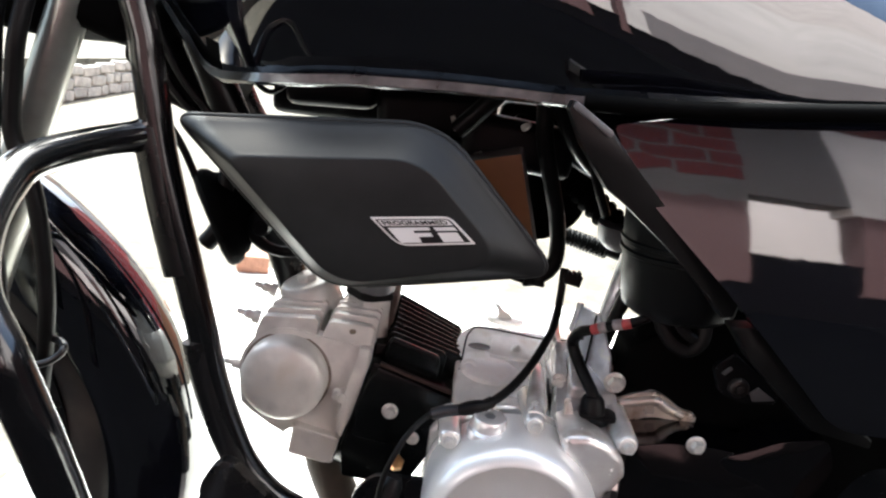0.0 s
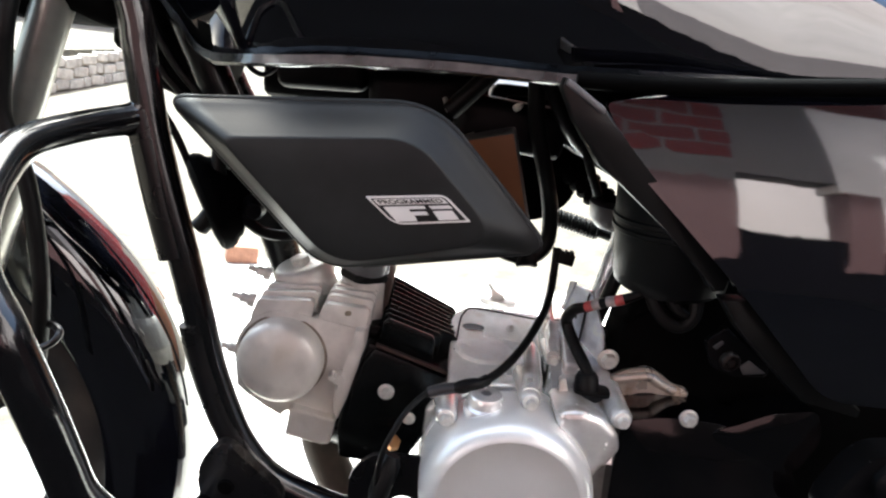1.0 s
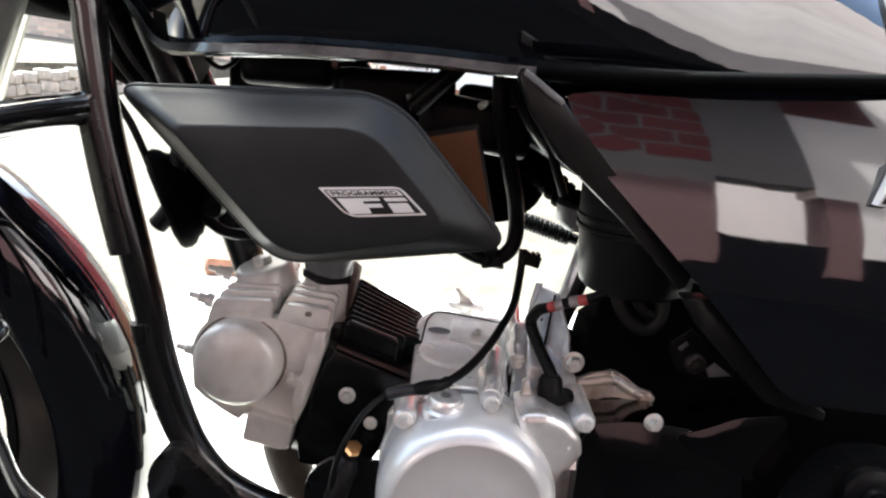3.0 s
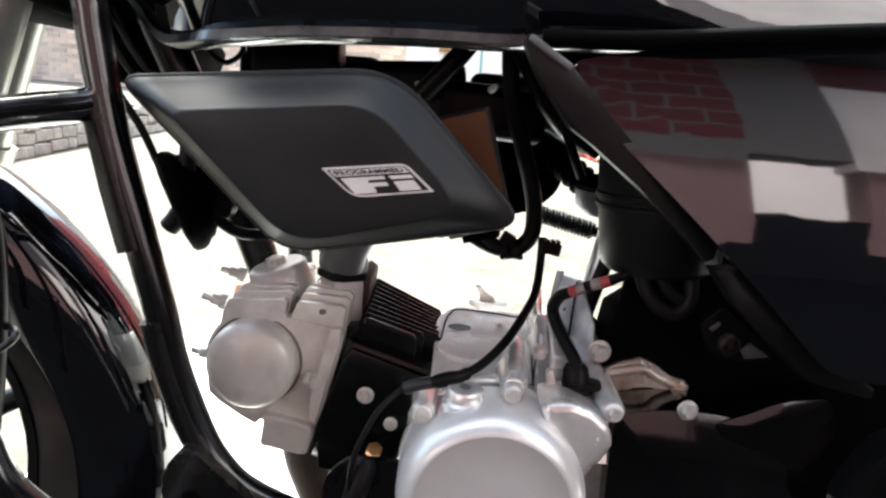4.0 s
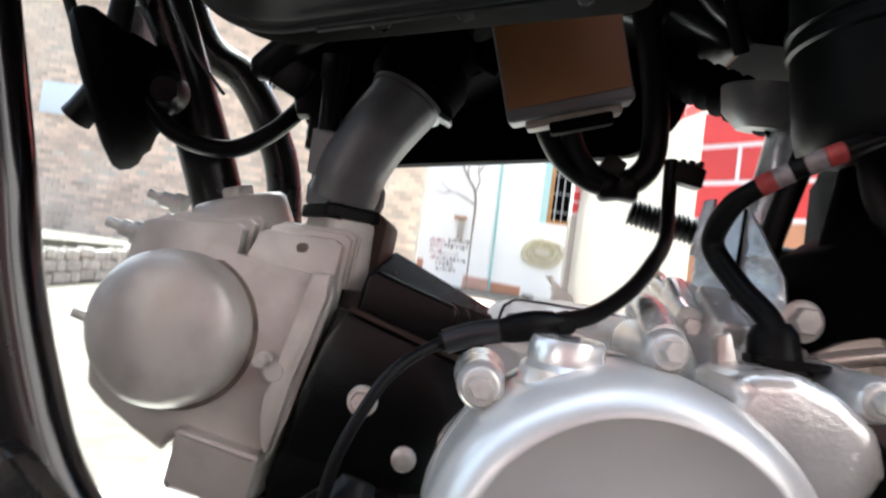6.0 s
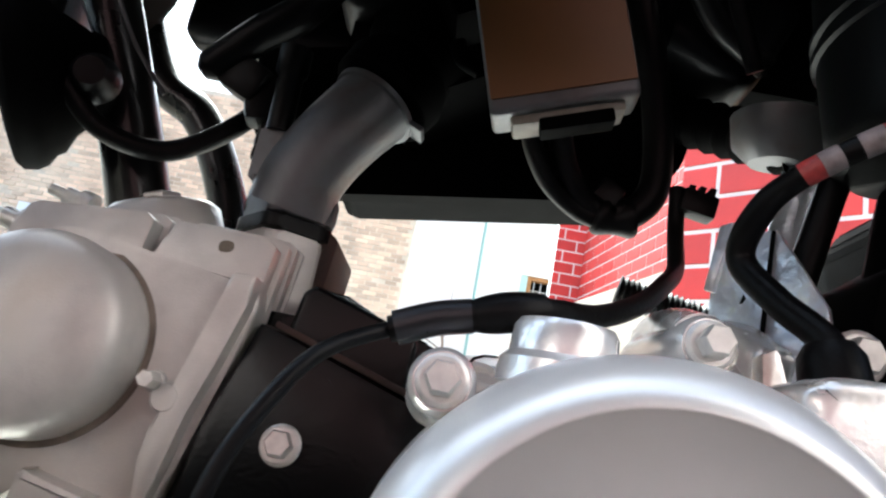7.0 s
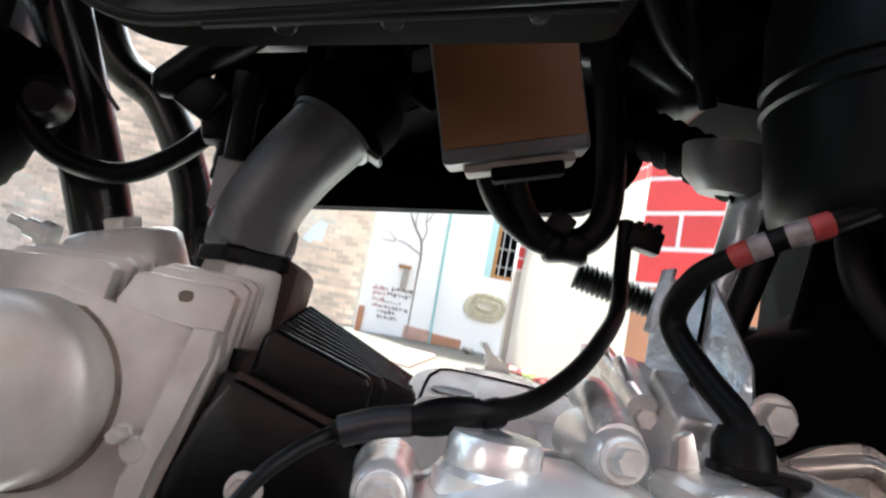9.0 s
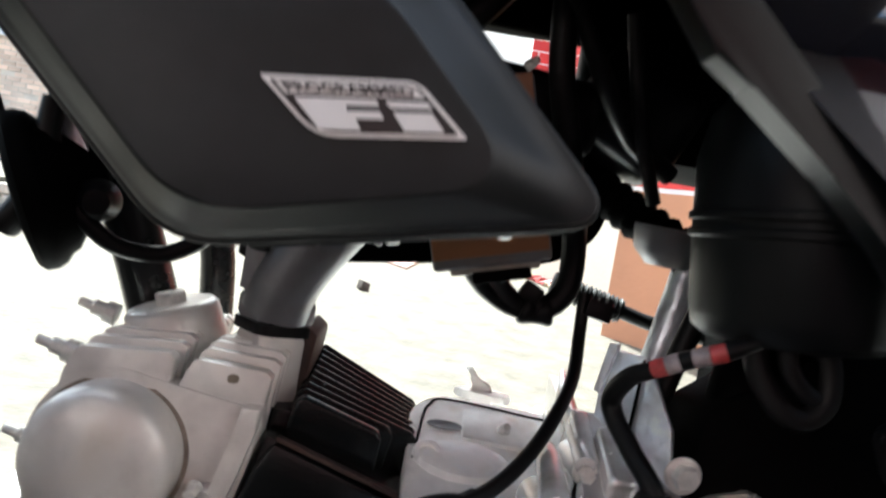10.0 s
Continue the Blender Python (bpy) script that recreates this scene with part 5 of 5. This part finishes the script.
part("cable_clip", bm, RUBBER, bike, "black toothed cable clip")
bm = NB()
tube(bm, [(0.0485, 0.4830, 0.4495), (0.0390, 0.4834, 0.4470), (0.0290, 0.4838, 0.4426)], 0.0047, seg=14)
part("ferrule", bm, FERR, bike, "grey metal sleeve on a cable")
bm = NB()
tube(bm, [(0.0680, 0.4850, 0.4550), (0.0600, 0.4835, 0.4530), (0.0520, 0.4830, 0.4505), (0.0470, 0.4830, 0.4490)], lambda u: 0.0044 + 0.0012 * math.sin(math.pi * min(1.0, u * 1.2)), seg=14)
part("cable_boot", bm, RUBBER, bike, "black rubber boot on a cable")
# switch at the end of the wire
bm = NB()
lathe(bm, (-0.004, 0.462, 0.352), (0.25, 0.25, 1), [(0.006, 0), (0.0085, 0.01), (0.009, 0.035), (0.006, 0.042), (0, 0.042)], 20)
sw = part("switch", bm, RUBBER, bike, "black engine switch")
bm = NB()
lathe(bm, (0.003, 0.5450, 0.357), (0.25, -0.6, 1), [(0.007, 0), (0.007, 0.006), (0.005, 0.007), (0, 0.007)], 6)
part("fitting", bm, COPPER, sw)
bm = NB()
lathe(bm, (0.0153, 0.556, 0.3815), (0, -1, 0), [(0.006, 0), (0.006, 0.006), (0.004, 0.007), (0, 0.007)], 12)
part("bolt", bm, STEEL, bike)

# bracket below the cylinder, with an oval hole
bm = NB()
hx, hz = 0.0186, 0.3395
rings = [[], [], [], []]
for i in range(32):
    a = 2 * math.pi * i / 32
    ca, sa = math.cos(a), math.sin(a)
    far = min((0.0145 if ca > 0 else 0.046) / max(abs(ca), 1e-6), (0.0455 if sa > 0 else 0.024) / max(abs(sa), 1e-6), 0.052)
    for ring_, r1, r2, y in ((rings[0], far, far, 0.482), (rings[1], 0.0118, 0.0092, 0.482), (rings[2], 0.0118, 0.0092, 0.487), (rings[3], far, far, 0.487)):
        ring_.append(Vector((hx + r1 * ca, y, hz + r2 * sa)))
R = [[bm.verts.new(p) for p in q] for q in rings]
for q, w in ((0, 1), (1, 2), (2, 3), (3, 0)):
    for i in range(32):
        k = (i + 1) % 32
        bm.faces.new((R[q][i], R[q][k], R[w][k], R[w][i]))
part("engine_bracket", bm, SEMI, bike, "black bracket plate with an oval hole")

# banded lead
LEAD = [(0.158, 0.504, 0.452), (0.155, 0.506, 0.466), (0.146, 0.520, 0.480), (0.1375, 0.532, 0.497), (0.139, 0.520, 0.512), (0.146, 0.508, 0.520), (0.158, 0.500, 0.528), (0.170, 0.493, 0.5345), (0.190, 0.492, 0.545)]
bm = NB()
tube(bm, LEAD, lambda u: 0.0050 - 0.0009 * min(1.0, max(0.0, u - 0.45) / 0.15) - 0.0012 * max(0, u - 0.88) / 0.12, seg=14)
lead = part("starter_lead", bm, RUBBER, bike, "black lead with red and grey bands")
S = smooth_path(LEAD, 8)
for a, b, m in ((40, 43, BANDR), (43, 46, GREYB), (49, 53, GREYB), (53, 56, BANDR)):
    bm = NB()
    tube(bm, S[a:b + 1], 0.0043, raw=True, seg=14)
    part("band", bm, m, lead)
bm = NB()
lathe(bm, (0.158, 0.503, 0.444), (-0.15, 0.1, 1), [(0.013, 0), (0.013, 0.004), (0.0105, 0.006), (0.0095, 0.018), (0.007, 0.022), (0, 0.022)], 24)
slab(bm, rounded([(0.145, 0.494), (0.174, 0.491), (0.176, 0.511), (0.147, 0.514)], [0.005] * 4, 4), 0.4500, 0.4530, 0.001, plane="xy")
part("rubber_seal", bm, RUBBER, lead)

# silver sheet and stay behind the case
def turned_plate(start, way, outline, thick):
    """A flat sheet that stands on edge and runs from start along way."""
    bm = NB()
    slab(bm, outline, 0.0, thick, 0.0008)
    u = Vector((*way, 0)).normalized()
    n = Vector((-u.y, u.x, 0))
    for v in bm.verts:
        v.co = Vector((*start, 0)) + u * v.co.x + n * v.co.y + Vector((0, 0, v.co.z))
    return bm


plate = part("hanger_plate", turned_plate((0.143, 0.574), (0.62, -0.78), [(0.000, 0.452), (0.000, 0.497), (0.005, 0.519), (0.026, 0.519), (0.036, 0.503), (0.046, 0.487), (0.052, 0.452)], 0.003), SHEET, bike, "pale blue-grey steel engine hanger plate")
part("flange", turned_plate((0.1395, 0.572), (0.62, -0.78), [(0.000, 0.495), (0.005, 0.522), (0.011, 0.523), (0.010, 0.519), (0.004, 0.494)], 0.003), SHEET, plate)
part("plate_line", turned_plate((0.1432, 0.5705), (0.62, -0.78), [(0.0195, 0.470), (0.0215, 0.470), (0.0235, 0.518), (0.0220, 0.518)], 0.001), DARK, plate, "dark line down the plate")
bm = NB()
tube(bm, [(0.152, 0.565, 0.492), (0.165, 0.562, 0.488), (0.178, 0.56, 0.482), (0.180, 0.56, 0.46)], 0.003, seg=8)
part("wire_stay", bm, RUBBER, bike)
bm = NB()
tube(bm, [(0.186, 0.555, 0.56), (0.176, 0.558, 0.52), (0.168, 0.56, 0.485)], 0.006, seg=10)
part("rear_hose", bm, RUBBER, bike)
bm = NB()
tube(bm, [(0.1935, 0.600, 0.590), (0.1860, 0.600, 0.543), (0.1765, 0.600, 0.487), (0.170, 0.600, 0.44)], 0.0085, seg=16)
part("frame_stay", bm, SHEET, bike, "pale silver frame stay")
bm = NB()
lathe(bm, (0.176, 0.595, 0.590), (0, 0.1, -1), [(0.022, 0), (0.02, 0.014), (0.012, 0.022), (0, 0.022)], 20)
part("valve_body", bm, GREYAL, bike)
bm = NB()
box(bm, (0.235, 0.68, 0.68), (0.15, 0.08, 0.10), bev=0.02)
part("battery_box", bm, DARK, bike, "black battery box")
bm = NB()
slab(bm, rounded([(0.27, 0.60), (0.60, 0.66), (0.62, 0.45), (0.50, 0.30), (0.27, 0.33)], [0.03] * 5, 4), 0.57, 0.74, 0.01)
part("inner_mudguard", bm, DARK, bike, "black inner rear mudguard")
# made-up boxes that close bright gaps and keep the space under the tank dark
for c, s, r in (((0.150, 0.632, 0.655), (0.07, 0.05, 0.06), 25), ((0.104, 0.652, 0.650), (0.07, 0.012, 0.044), 0), ((0.075, 0.62, 0.646), (0.10, 0.05, 0.045), 4), ((-0.098, 0.645, 0.688), (0.082, 0.05, 0.062), -3), ((0.156, 0.655, 0.680), (0.078, 0.03, 0.085), 0), ((-0.10, 0.715, 0.665), (0.14, 0.03, 0.05), 0), ((0.0, 0.65, 0.662), (0.11, 0.05, 0.045), -4), ((0.088, 0.670, 0.666), (0.06, 0.03, 0.030), 0)):
    bm = NB()
    box(bm, c, s, (0, r, 0), bev=0.012, seg=3)
    part("filler_box", bm, MATTE, bike, "dark filler box under the tank")
for pts, r in (([(0.02, 0.57, 0.655), (0.05, 0.565, 0.69), (0.07, 0.57, 0.72)], 0.008), ([(0.09, 0.56, 0.70), (0.115, 0.57, 0.66), (0.14, 0.59, 0.635), (0.17, 0.60, 0.62)], 0.006), ([(0.12, 0.55, 0.69), (0.135, 0.56, 0.64), (0.155, 0.575, 0.60)], 0.004)):
    bm = NB()
    tube(bm, pts, r, seg=10)
    part("wire", bm, RUBBER, bike)
for o, d, h in (((0.020, 0.585, 0.655), (-0.45, -0.2, 0.85), 0.012), ((0.036, 0.590, 0.632), (0.6, -0.3, 0.5), 0.010), ((0.075, 0.585, 0.663), (0.5, -0.5, 0.4), 0.008)):
    bm = NB()
    lathe(bm, o, d, [(0.0030, 0), (0.0030, h * 0.6), (0.0022, h * 0.65), (0.0020, h), (0, h)], 10)
    part("stud", bm, STEEL, bike)
bm = NB()
tube(bm, [(-0.150, 0.562, 0.690), (-0.147, 0.562, 0.675), (-0.134, 0.562, 0.6675), (-0.122, 0.562, 0.676), (-0.120, 0.562, 0.692)], 0.0022, seg=8)
part("wire_hook", bm, RUBBER, bike)

# ---- front: down tubes, horn, cables ----
bm = NB()
tube(bm, [(-0.215, 0.60, 0.72), (-0.165, 0.62, 0.60), (-0.128, 0.645, 0.50), (-0.10, 0.66, 0.40), (-0.06, 0.66, 0.27)], 0.016, seg=16)
part("down_tube", bm, SEMI, bike, "black frame down tube")
bm = NB()
tube(bm, [(-0.235, 0.72, 0.72), (-0.195, 0.735, 0.628), (-0.157, 0.74, 0.600), (-0.130, 0.742, 0.56), (-0.115, 0.745, 0.515), (-0.10, 0.745, 0.40), (-0.06, 0.74, 0.27)], 0.013, seg=16)
part("down_tube", bm, SEMI, bike)
bm = NB()
HO, HD = Vector((-0.185, 0.605, 0.548)), Vector((-0.75, -0.35, -0.35))
lathe(bm, HO, HD, [(0.012, -0.040), (0.019, -0.038), (0.025, -0.027), (0.030, -0.020), (0.038, -0.014), (0.0395, -0.010), (0.044, -0.006), (0.0460, -0.001), (0.0455, 0.005), (0.042, 0.008), (0.03, 0.010), (0, 0.009)], 40)
horn = part("horn", bm, DARK, bike, "round black horn")
bm = NB()
tube(bm, [(-0.1770, 0.5900, 0.5780), (-0.1690, 0.5900, 0.5650), (-0.1550, 0.5920, 0.5430), (-0.1360, 0.6000, 0.5260), (-0.1120, 0.6100, 0.5240), (-0.0920, 0.6150, 0.5360), (-0.0770, 0.6220, 0.5560), (-0.0750, 0.6300, 0.5710)], 0.0052, seg=12)
part("cable", bm, RUBBER, bike, "black control cable")
bm = NB()
tube(bm, [(-0.1540, 0.6000, 0.6030), (-0.1490, 0.6000, 0.5940), (-0.1380, 0.6050, 0.5760), (-0.1280, 0.6100, 0.5640), (-0.1210, 0.6150, 0.5560)], 0.0011, seg=8)
part("cable", bm, GREYAL, bike, "thin grey wire")
bm = NB()
tube(bm, [(-0.0480, 0.6000, 0.6250), (-0.0600, 0.6000, 0.6050), (-0.0760, 0.6020, 0.5920), (-0.0900, 0.6050, 0.5790), (-0.1020, 0.6080, 0.5680)], lambda u: 0.0098 - 0.0016 * u - (0.004 * max(0, (u - 0.93)) / 0.07), seg=16)
part("wiring_boot", bm, RUBBER, bike, "black rubber boot over wiring")
for c, s, r in (((-0.0800, 0.6120, 0.5700), (0.022, 0.018, 0.020), (10, 25, 0)), ((-0.0710, 0.6150, 0.5610), (0.018, 0.016, 0.024), (0, -15, 10)), ((-0.0640, 0.6200, 0.5490), (0.013, 0.014, 0.026), (0, 5, 15)), ((-0.0640, 0.6200, 0.5390), (0.012, 0.012, 0.018), (0, 10, 0))):
    bm = NB()
    box(bm, c, s, r, bev=0.004, seg=2)
    part("plug_connector", bm, RUBBER, bike)
bm = NB()
slab(bm, [(-0.1840, 0.5930), (-0.1720, 0.5970), (-0.1530, 0.5680), (-0.1410, 0.5500), (-0.1540, 0.5460), (-0.1720, 0.5710)], 0.600, 0.603, 0.0008)
part("horn_bracket", bm, SHEET, bike, "pale blue-grey steel horn bracket")
bm = NB()
lathe(bm, (-0.1460, 0.5980, 0.5490), (0.3, -0.95, -0.1), [(0.012, 0), (0.012, 0.004), (0.009, 0.010), (0.007, 0.014), (0, 0.0145)], 20)
part("horn_nut", bm, MATTE, bike)

bm = NB()
tube(bm, [(-0.176, 0.592, 0.600), (-0.1755, 0.590, 0.582), (-0.1745, 0.589, 0.566), (-0.177, 0.588, 0.549), (-0.184, 0.588, 0.535), (-0.190, 0.589, 0.527)], lambda u: 0.0062 + 0.0026 * u, seg=14)
part("horn_lead", bm, RUBBER, bike, "black sleeved lead of the horn")
# exhaust
bm = NB()
tube(bm, [(-0.072, 0.635, 0.385), (-0.078, 0.638, 0.345), (-0.070, 0.642, 0.285), (-0.03, 0.645, 0.22), (0.05, 0.66, 0.18), (0.2, 0.70, 0.17)], 0.021, seg=18)
part("exhaust_pipe", bm, mat("rusty_exhaust", (0.075, 0.058, 0.045), 0.7, metal=0.3, var=0.4, scale=30, bump=0.3), bike, "rusty brown exhaust pipe")
# crash guard
GUARD = mat("glossy_black_enamel", (0.0035, 0.0035, 0.004), 0.16, coat=0.5, bump=0.04, bscale=150, dirt=(0.010, 0.008, 0.007), dscale=30)
bm = NB()
MAIN = [(-0.2235, 0.50, 0.745), (-0.2095, 0.50, 0.6999), (-0.2060, 0.50, 0.6767), (-0.1972, 0.50, 0.6246), (-0.1864, 0.50, 0.5788), (-0.1720, 0.50, 0.5268), (-0.1594, 0.50, 0.4813), (-0.1487, 0.50, 0.4385), (-0.1346, 0.50, 0.3996), (-0.1188, 0.50, 0.3675), (-0.0958, 0.50, 0.3419), (-0.0605, 0.502, 0.3235), (-0.0251, 0.505, 0.3115), (0.02, 0.51, 0.303)]
tube(bm, MAIN, 0.0120, seg=20)
guard = part("crash_guard", bm, GUARD, bike, "black tubular crash guard")
bm = NB()
tube(bm, [(-0.1990, 0.500, 0.640), (-0.2080, 0.4950, 0.6290), (-0.2270, 0.4600, 0.6230), (-0.2380, 0.4100, 0.6160), (-0.2340, 0.3750, 0.6040), (-0.2200, 0.3350, 0.5880), (-0.1990, 0.3000, 0.5710), (-0.1810, 0.2880, 0.5510), (-0.1720, 0.2880, 0.5290), (-0.1640, 0.2900, 0.5050), (-0.1580, 0.2950, 0.4780), (-0.1510, 0.3000, 0.4520), (-0.1350, 0.3140, 0.4220), (-0.1360, 0.3350, 0.4040), (-0.1440, 0.3900, 0.3690), (-0.1450, 0.4650, 0.3280), (-0.1390, 0.4950, 0.3160)], 0.0115, seg=20)
part("outer_loop", bm, GUARD, guard)
bm = NB()
tube(bm, [(x - 0.0050, y - 0.001, z) for x, y, z in ((-0.1990, 0.50, 0.635), (-0.1864, 0.50, 0.5788), (-0.1722, 0.50, 0.5265))], 0.0130, seg=16)
part("sleeve", bm, SEMI, guard, "black rubber sleeve, broken")
bm = NB()
tube(bm, [(-0.1615, 0.499, 0.4735)] + [(x - 0.0036, y - 0.001, z) for x, y, z in MAIN[7:10]], 0.0128, seg=16)
part("sleeve", bm, SEMI, guard, "black rubber sleeve, broken")
bm = NB()
slab(bm, rounded([(-0.150, 0.36), (-0.130, 0.388), (-0.110, 0.37), (-0.075, 0.34), (-0.10, 0.30), (-0.14, 0.30)], [0.012] * 6, 4), 0.475, 0.487, 0.003)
part("foot_plate", bm, SEMI, guard)
bm = NB()
lathe(bm, (-0.125, 0.4745, 0.345), (0, -1, 0), [(0.007, 0), (0.006, 0.002), (0, 0.002)], 16)
part("hole", bm, DARK, guard)

# ---- front wheel, turned a little to the left ----
STEER = 10.0
WC = Vector((-0.554, 0.603, 0.282))
fwd = Matrix.Rotation(radians(STEER), 3, "Z") @ Vector((-1, 0, 0))
lft = Vector((0, 0, 1)).cross(fwd)


def wheel_point(ang, r, s):
    """A point round the wheel: 0 is the rear, 90 the top; s to the wheel's left."""
    a = radians(ang)
    return WC - fwd * r * math.cos(a) + Vector((0, 0, r * math.sin(a))) + lft * s


def hoop(bm, section, a0, a1, n, closed=False, grow=0.0):
    """A ring round the wheel; grow widens it towards its rear end."""
    rings = []
    for i in range(n + (0 if closed else 1)):
        a = a0 + (a1 - a0) * i / n
        k = grow * (max(0.0, 45 - a) / 50) ** 1.4
        rings.append([wheel_point(a, r + k, s) for r, s in section])
    if closed:
        R = [[bm.verts.new(p) for p in ring] for ring in rings]
        k = len(section)
        for i in range(len(R)):
            A, B = R[i], R[(i + 1) % len(R)]
            for j in range(k):
                bm.faces.new((A[j], A[(j + 1) % k], B[(j + 1) % k], B[j]))
    else:
        loft(bm, rings)


bm = NB()
hoop(bm, [(0.247 + 0.034 * math.cos(t), 0.033 * math.sin(t)) for t in [2 * math.pi * i / 16 for i in range(16)]], 0, 360, 72, True)
wheel = part("front_wheel", bm, TYRE, bike, "worn front tyre")
bm = NB()
hoop(bm, [(0.222, -0.026), (0.212, -0.022), (0.208, 0.0), (0.212, 0.022), (0.222, 0.026), (0.216, 0.0)], 0, 360, 60, True)
part("rim", bm, SEMI, wheel)
for i in range(5):
    bm = NB()
    a = 72 * i + 10
    tube(bm, [wheel_point(a - 8, 0.03, 0), wheel_point(a, 0.13, 0.004), wheel_point(a + 5, 0.214, 0)], lambda u: 0.018 - 0.007 * u, seg=10)
    part("spoke", bm, SEMI, wheel)
bm = NB()
lathe(bm, WC - lft * 0.05, lft, [(0.05, 0), (0.055, 0.01), (0.055, 0.09), (0.05, 0.1), (0, 0.1)], 28)
part("hub", bm, SEMI, wheel)
bm = NB()
outer = [(0.255, 0.0500), (0.280, 0.0498), (0.298, 0.0480), (0.312, 0.0430), (0.324, 0.0340), (0.333, 0.0190), (0.3365, 0.0), (0.333, -0.0190), (0.324, -0.0340), (0.312, -0.0430), (0.298, -0.0480), (0.280, -0.0498), (0.255, -0.0500)]
inner = [(r - 0.004, s * 0.94) for r, s in outer[::-1]]
hoop(bm, outer + inner, -14, 150, 60, grow=0.016)
fender = part("front_mudguard", bm, GLOSS, bike, "gloss black front mudguard", 60)
bm = NB()
hoop(bm, [(0.256 + 0.003 * math.cos(t), -0.0500 + 0.003 * math.sin(t)) for t in [math.pi * i / 4 for i in range(8)]], -14, 150, 44, grow=0.016)
part("rolled_edge", bm, GLOSS, fender)
top = Vector((-0.2870, 0.5300, 0.6910))
low = Vector((-0.3130, 0.5300, 0.6120))
ax = (top - low).normalized()
for o in (Vector((0, 0, 0)), Vector((-0.10, 0.185, 0))):
    bm = NB()
    tube(bm, [low - ax * 0.34 + o, low - ax * 0.04 + o], 0.021, seg=20)
    leg = part("fork_leg", bm, SILVERF, bike, "pale silver fork leg")
    bm = NB()
    tube(bm, [low - ax * 0.06 + o, top + ax * 0.12 + o], 0.0150, seg=20)
    part("fork_tube", bm, SILVERF, leg, "bright fork tube")
bm = NB()
tube(bm, [(-0.290, 0.515, 0.760), (-0.3000, 0.5000, 0.6930), (-0.3045, 0.5000, 0.6560), (-0.3065, 0.5000, 0.6180), (-0.2960, 0.5000, 0.5900), (-0.2895, 0.5000, 0.5650), (-0.2840, 0.5000, 0.5200), (-0.2830, 0.5000, 0.4740), (-0.2940, 0.5100, 0.4080), (-0.3140, 0.5300, 0.3520)], 0.0066, seg=10)
part("brake_cable", bm, RUBBER, bike, "black brake cable")
bm = NB()
tube(bm, [(-0.305, 0.515, 0.760), (-0.3145, 0.5000, 0.7100), (-0.3190, 0.5000, 0.6600), (-0.3225, 0.5000, 0.6000), (-0.3240, 0.5000, 0.5520), (-0.3220, 0.5050, 0.4760), (-0.3380, 0.5200, 0.4180)], 0.0058, seg=10)
part("brake_cable", bm, RUBBER, bike)
bm = NB()
tube(bm, [(-0.3050, 0.4900, 0.4410), (-0.2870, 0.4850, 0.4400), (-0.2700, 0.4850, 0.4470), (-0.2640, 0.4900, 0.4550), (-0.2740, 0.5000, 0.4570), (-0.2900, 0.5050, 0.4540)], 0.0030, seg=10)
part("cable_guide", bm, SEMI, bike, "wire loop that guides the brake cable")
bm = NB()
lathe(bm, (-0.36, 0.64, 0.83), (-0.8, 0.3, -0.25), [(0.05, -0.08), (0.10, -0.04), (0.115, 0.0), (0.11, 0.02), (0, 0.03)], 32)
box(bm, (-0.345, 0.60, 0.738), (0.125, 0.16, 0.09), (0, 6, 0), bev=0.022, seg=4)
part("headlamp_cowl", bm, DARK, bike, "black headlamp cowl")
bm = NB()
box(bm, (-0.275, 0.655, 0.722), (0.10, 0.27, 0.042), (0, 18, 0), bev=0.014, seg=3)
lathe(bm, (-0.255, 0.655, 0.66), (-0.35, 0, 0.94), [(0.0, 0.0), (0.024, 0.0), (0.026, 0.004), (0.026, 0.16), (0, 0.16)], 24)
part("steering_head", bm, DARK, bike, "black lower fork bracket and steering head")
# made-up boxes that keep bright background out beside the steering head
for c, w, r in (((-0.222, 0.672, 0.668), (0.055, 0.12, 0.060), 20), ((-0.262, 0.70, 0.690), (0.07, 0.10, 0.05), 10)):
    bm = NB()
    box(bm, c, w, (0, r, 0), bev=0.014, seg=3)
    part("filler_box", bm, DARK, bike, "dark filler box at the steering head")
for pts in ([(-0.25, 0.585, 0.72), (-0.225, 0.58, 0.665), (-0.19, 0.585, 0.628), (-0.165, 0.59, 0.60)], [(-0.24, 0.575, 0.72), (-0.212, 0.572, 0.672), (-0.185, 0.575, 0.64), (-0.172, 0.585, 0.615), (-0.176, 0.59, 0.595)], [(-0.26, 0.59, 0.71), (-0.24, 0.588, 0.65), (-0.215, 0.590, 0.61), (-0.20, 0.595, 0.575)]):
    bm = NB()
    tube(bm, pts, 0.0035, seg=10)
    part("cable", bm, RUBBER, bike)
bm = NB()
slab(bm, [(0.03, 0.26), (0.19, 0.26), (0.25, 0.16), (0.235, 0.005), (0.215, 0.005), (0.22, 0.15), (0.10, 0.17), (0.02, 0.2)], 0.56, 0.75, 0.004)
part("stand", bm, SEMI, bike, "black centre stand")

# ---- painted bricks, last ----
painted_bricks(near_wall, NC, ND, 1.035, 3.9, 0.50, 0.205, 0.026, start=0.03)
painted_bricks(far_wall, PC, PD, 1.97, 4.3, 0.26, 0.118, 0.016)
painted_bricks(pillar_face, (0.885, 7.06), (1.17, 7.06), 1.37, 4.3, 0.26, 0.118, 0.016, start=0.06)
painted_bricks(back_wall, (1.3, HY), (-0.9, HY), 2.1, 3.85, 0.50, 0.25, 0.035, paint=SHADEBRICK)
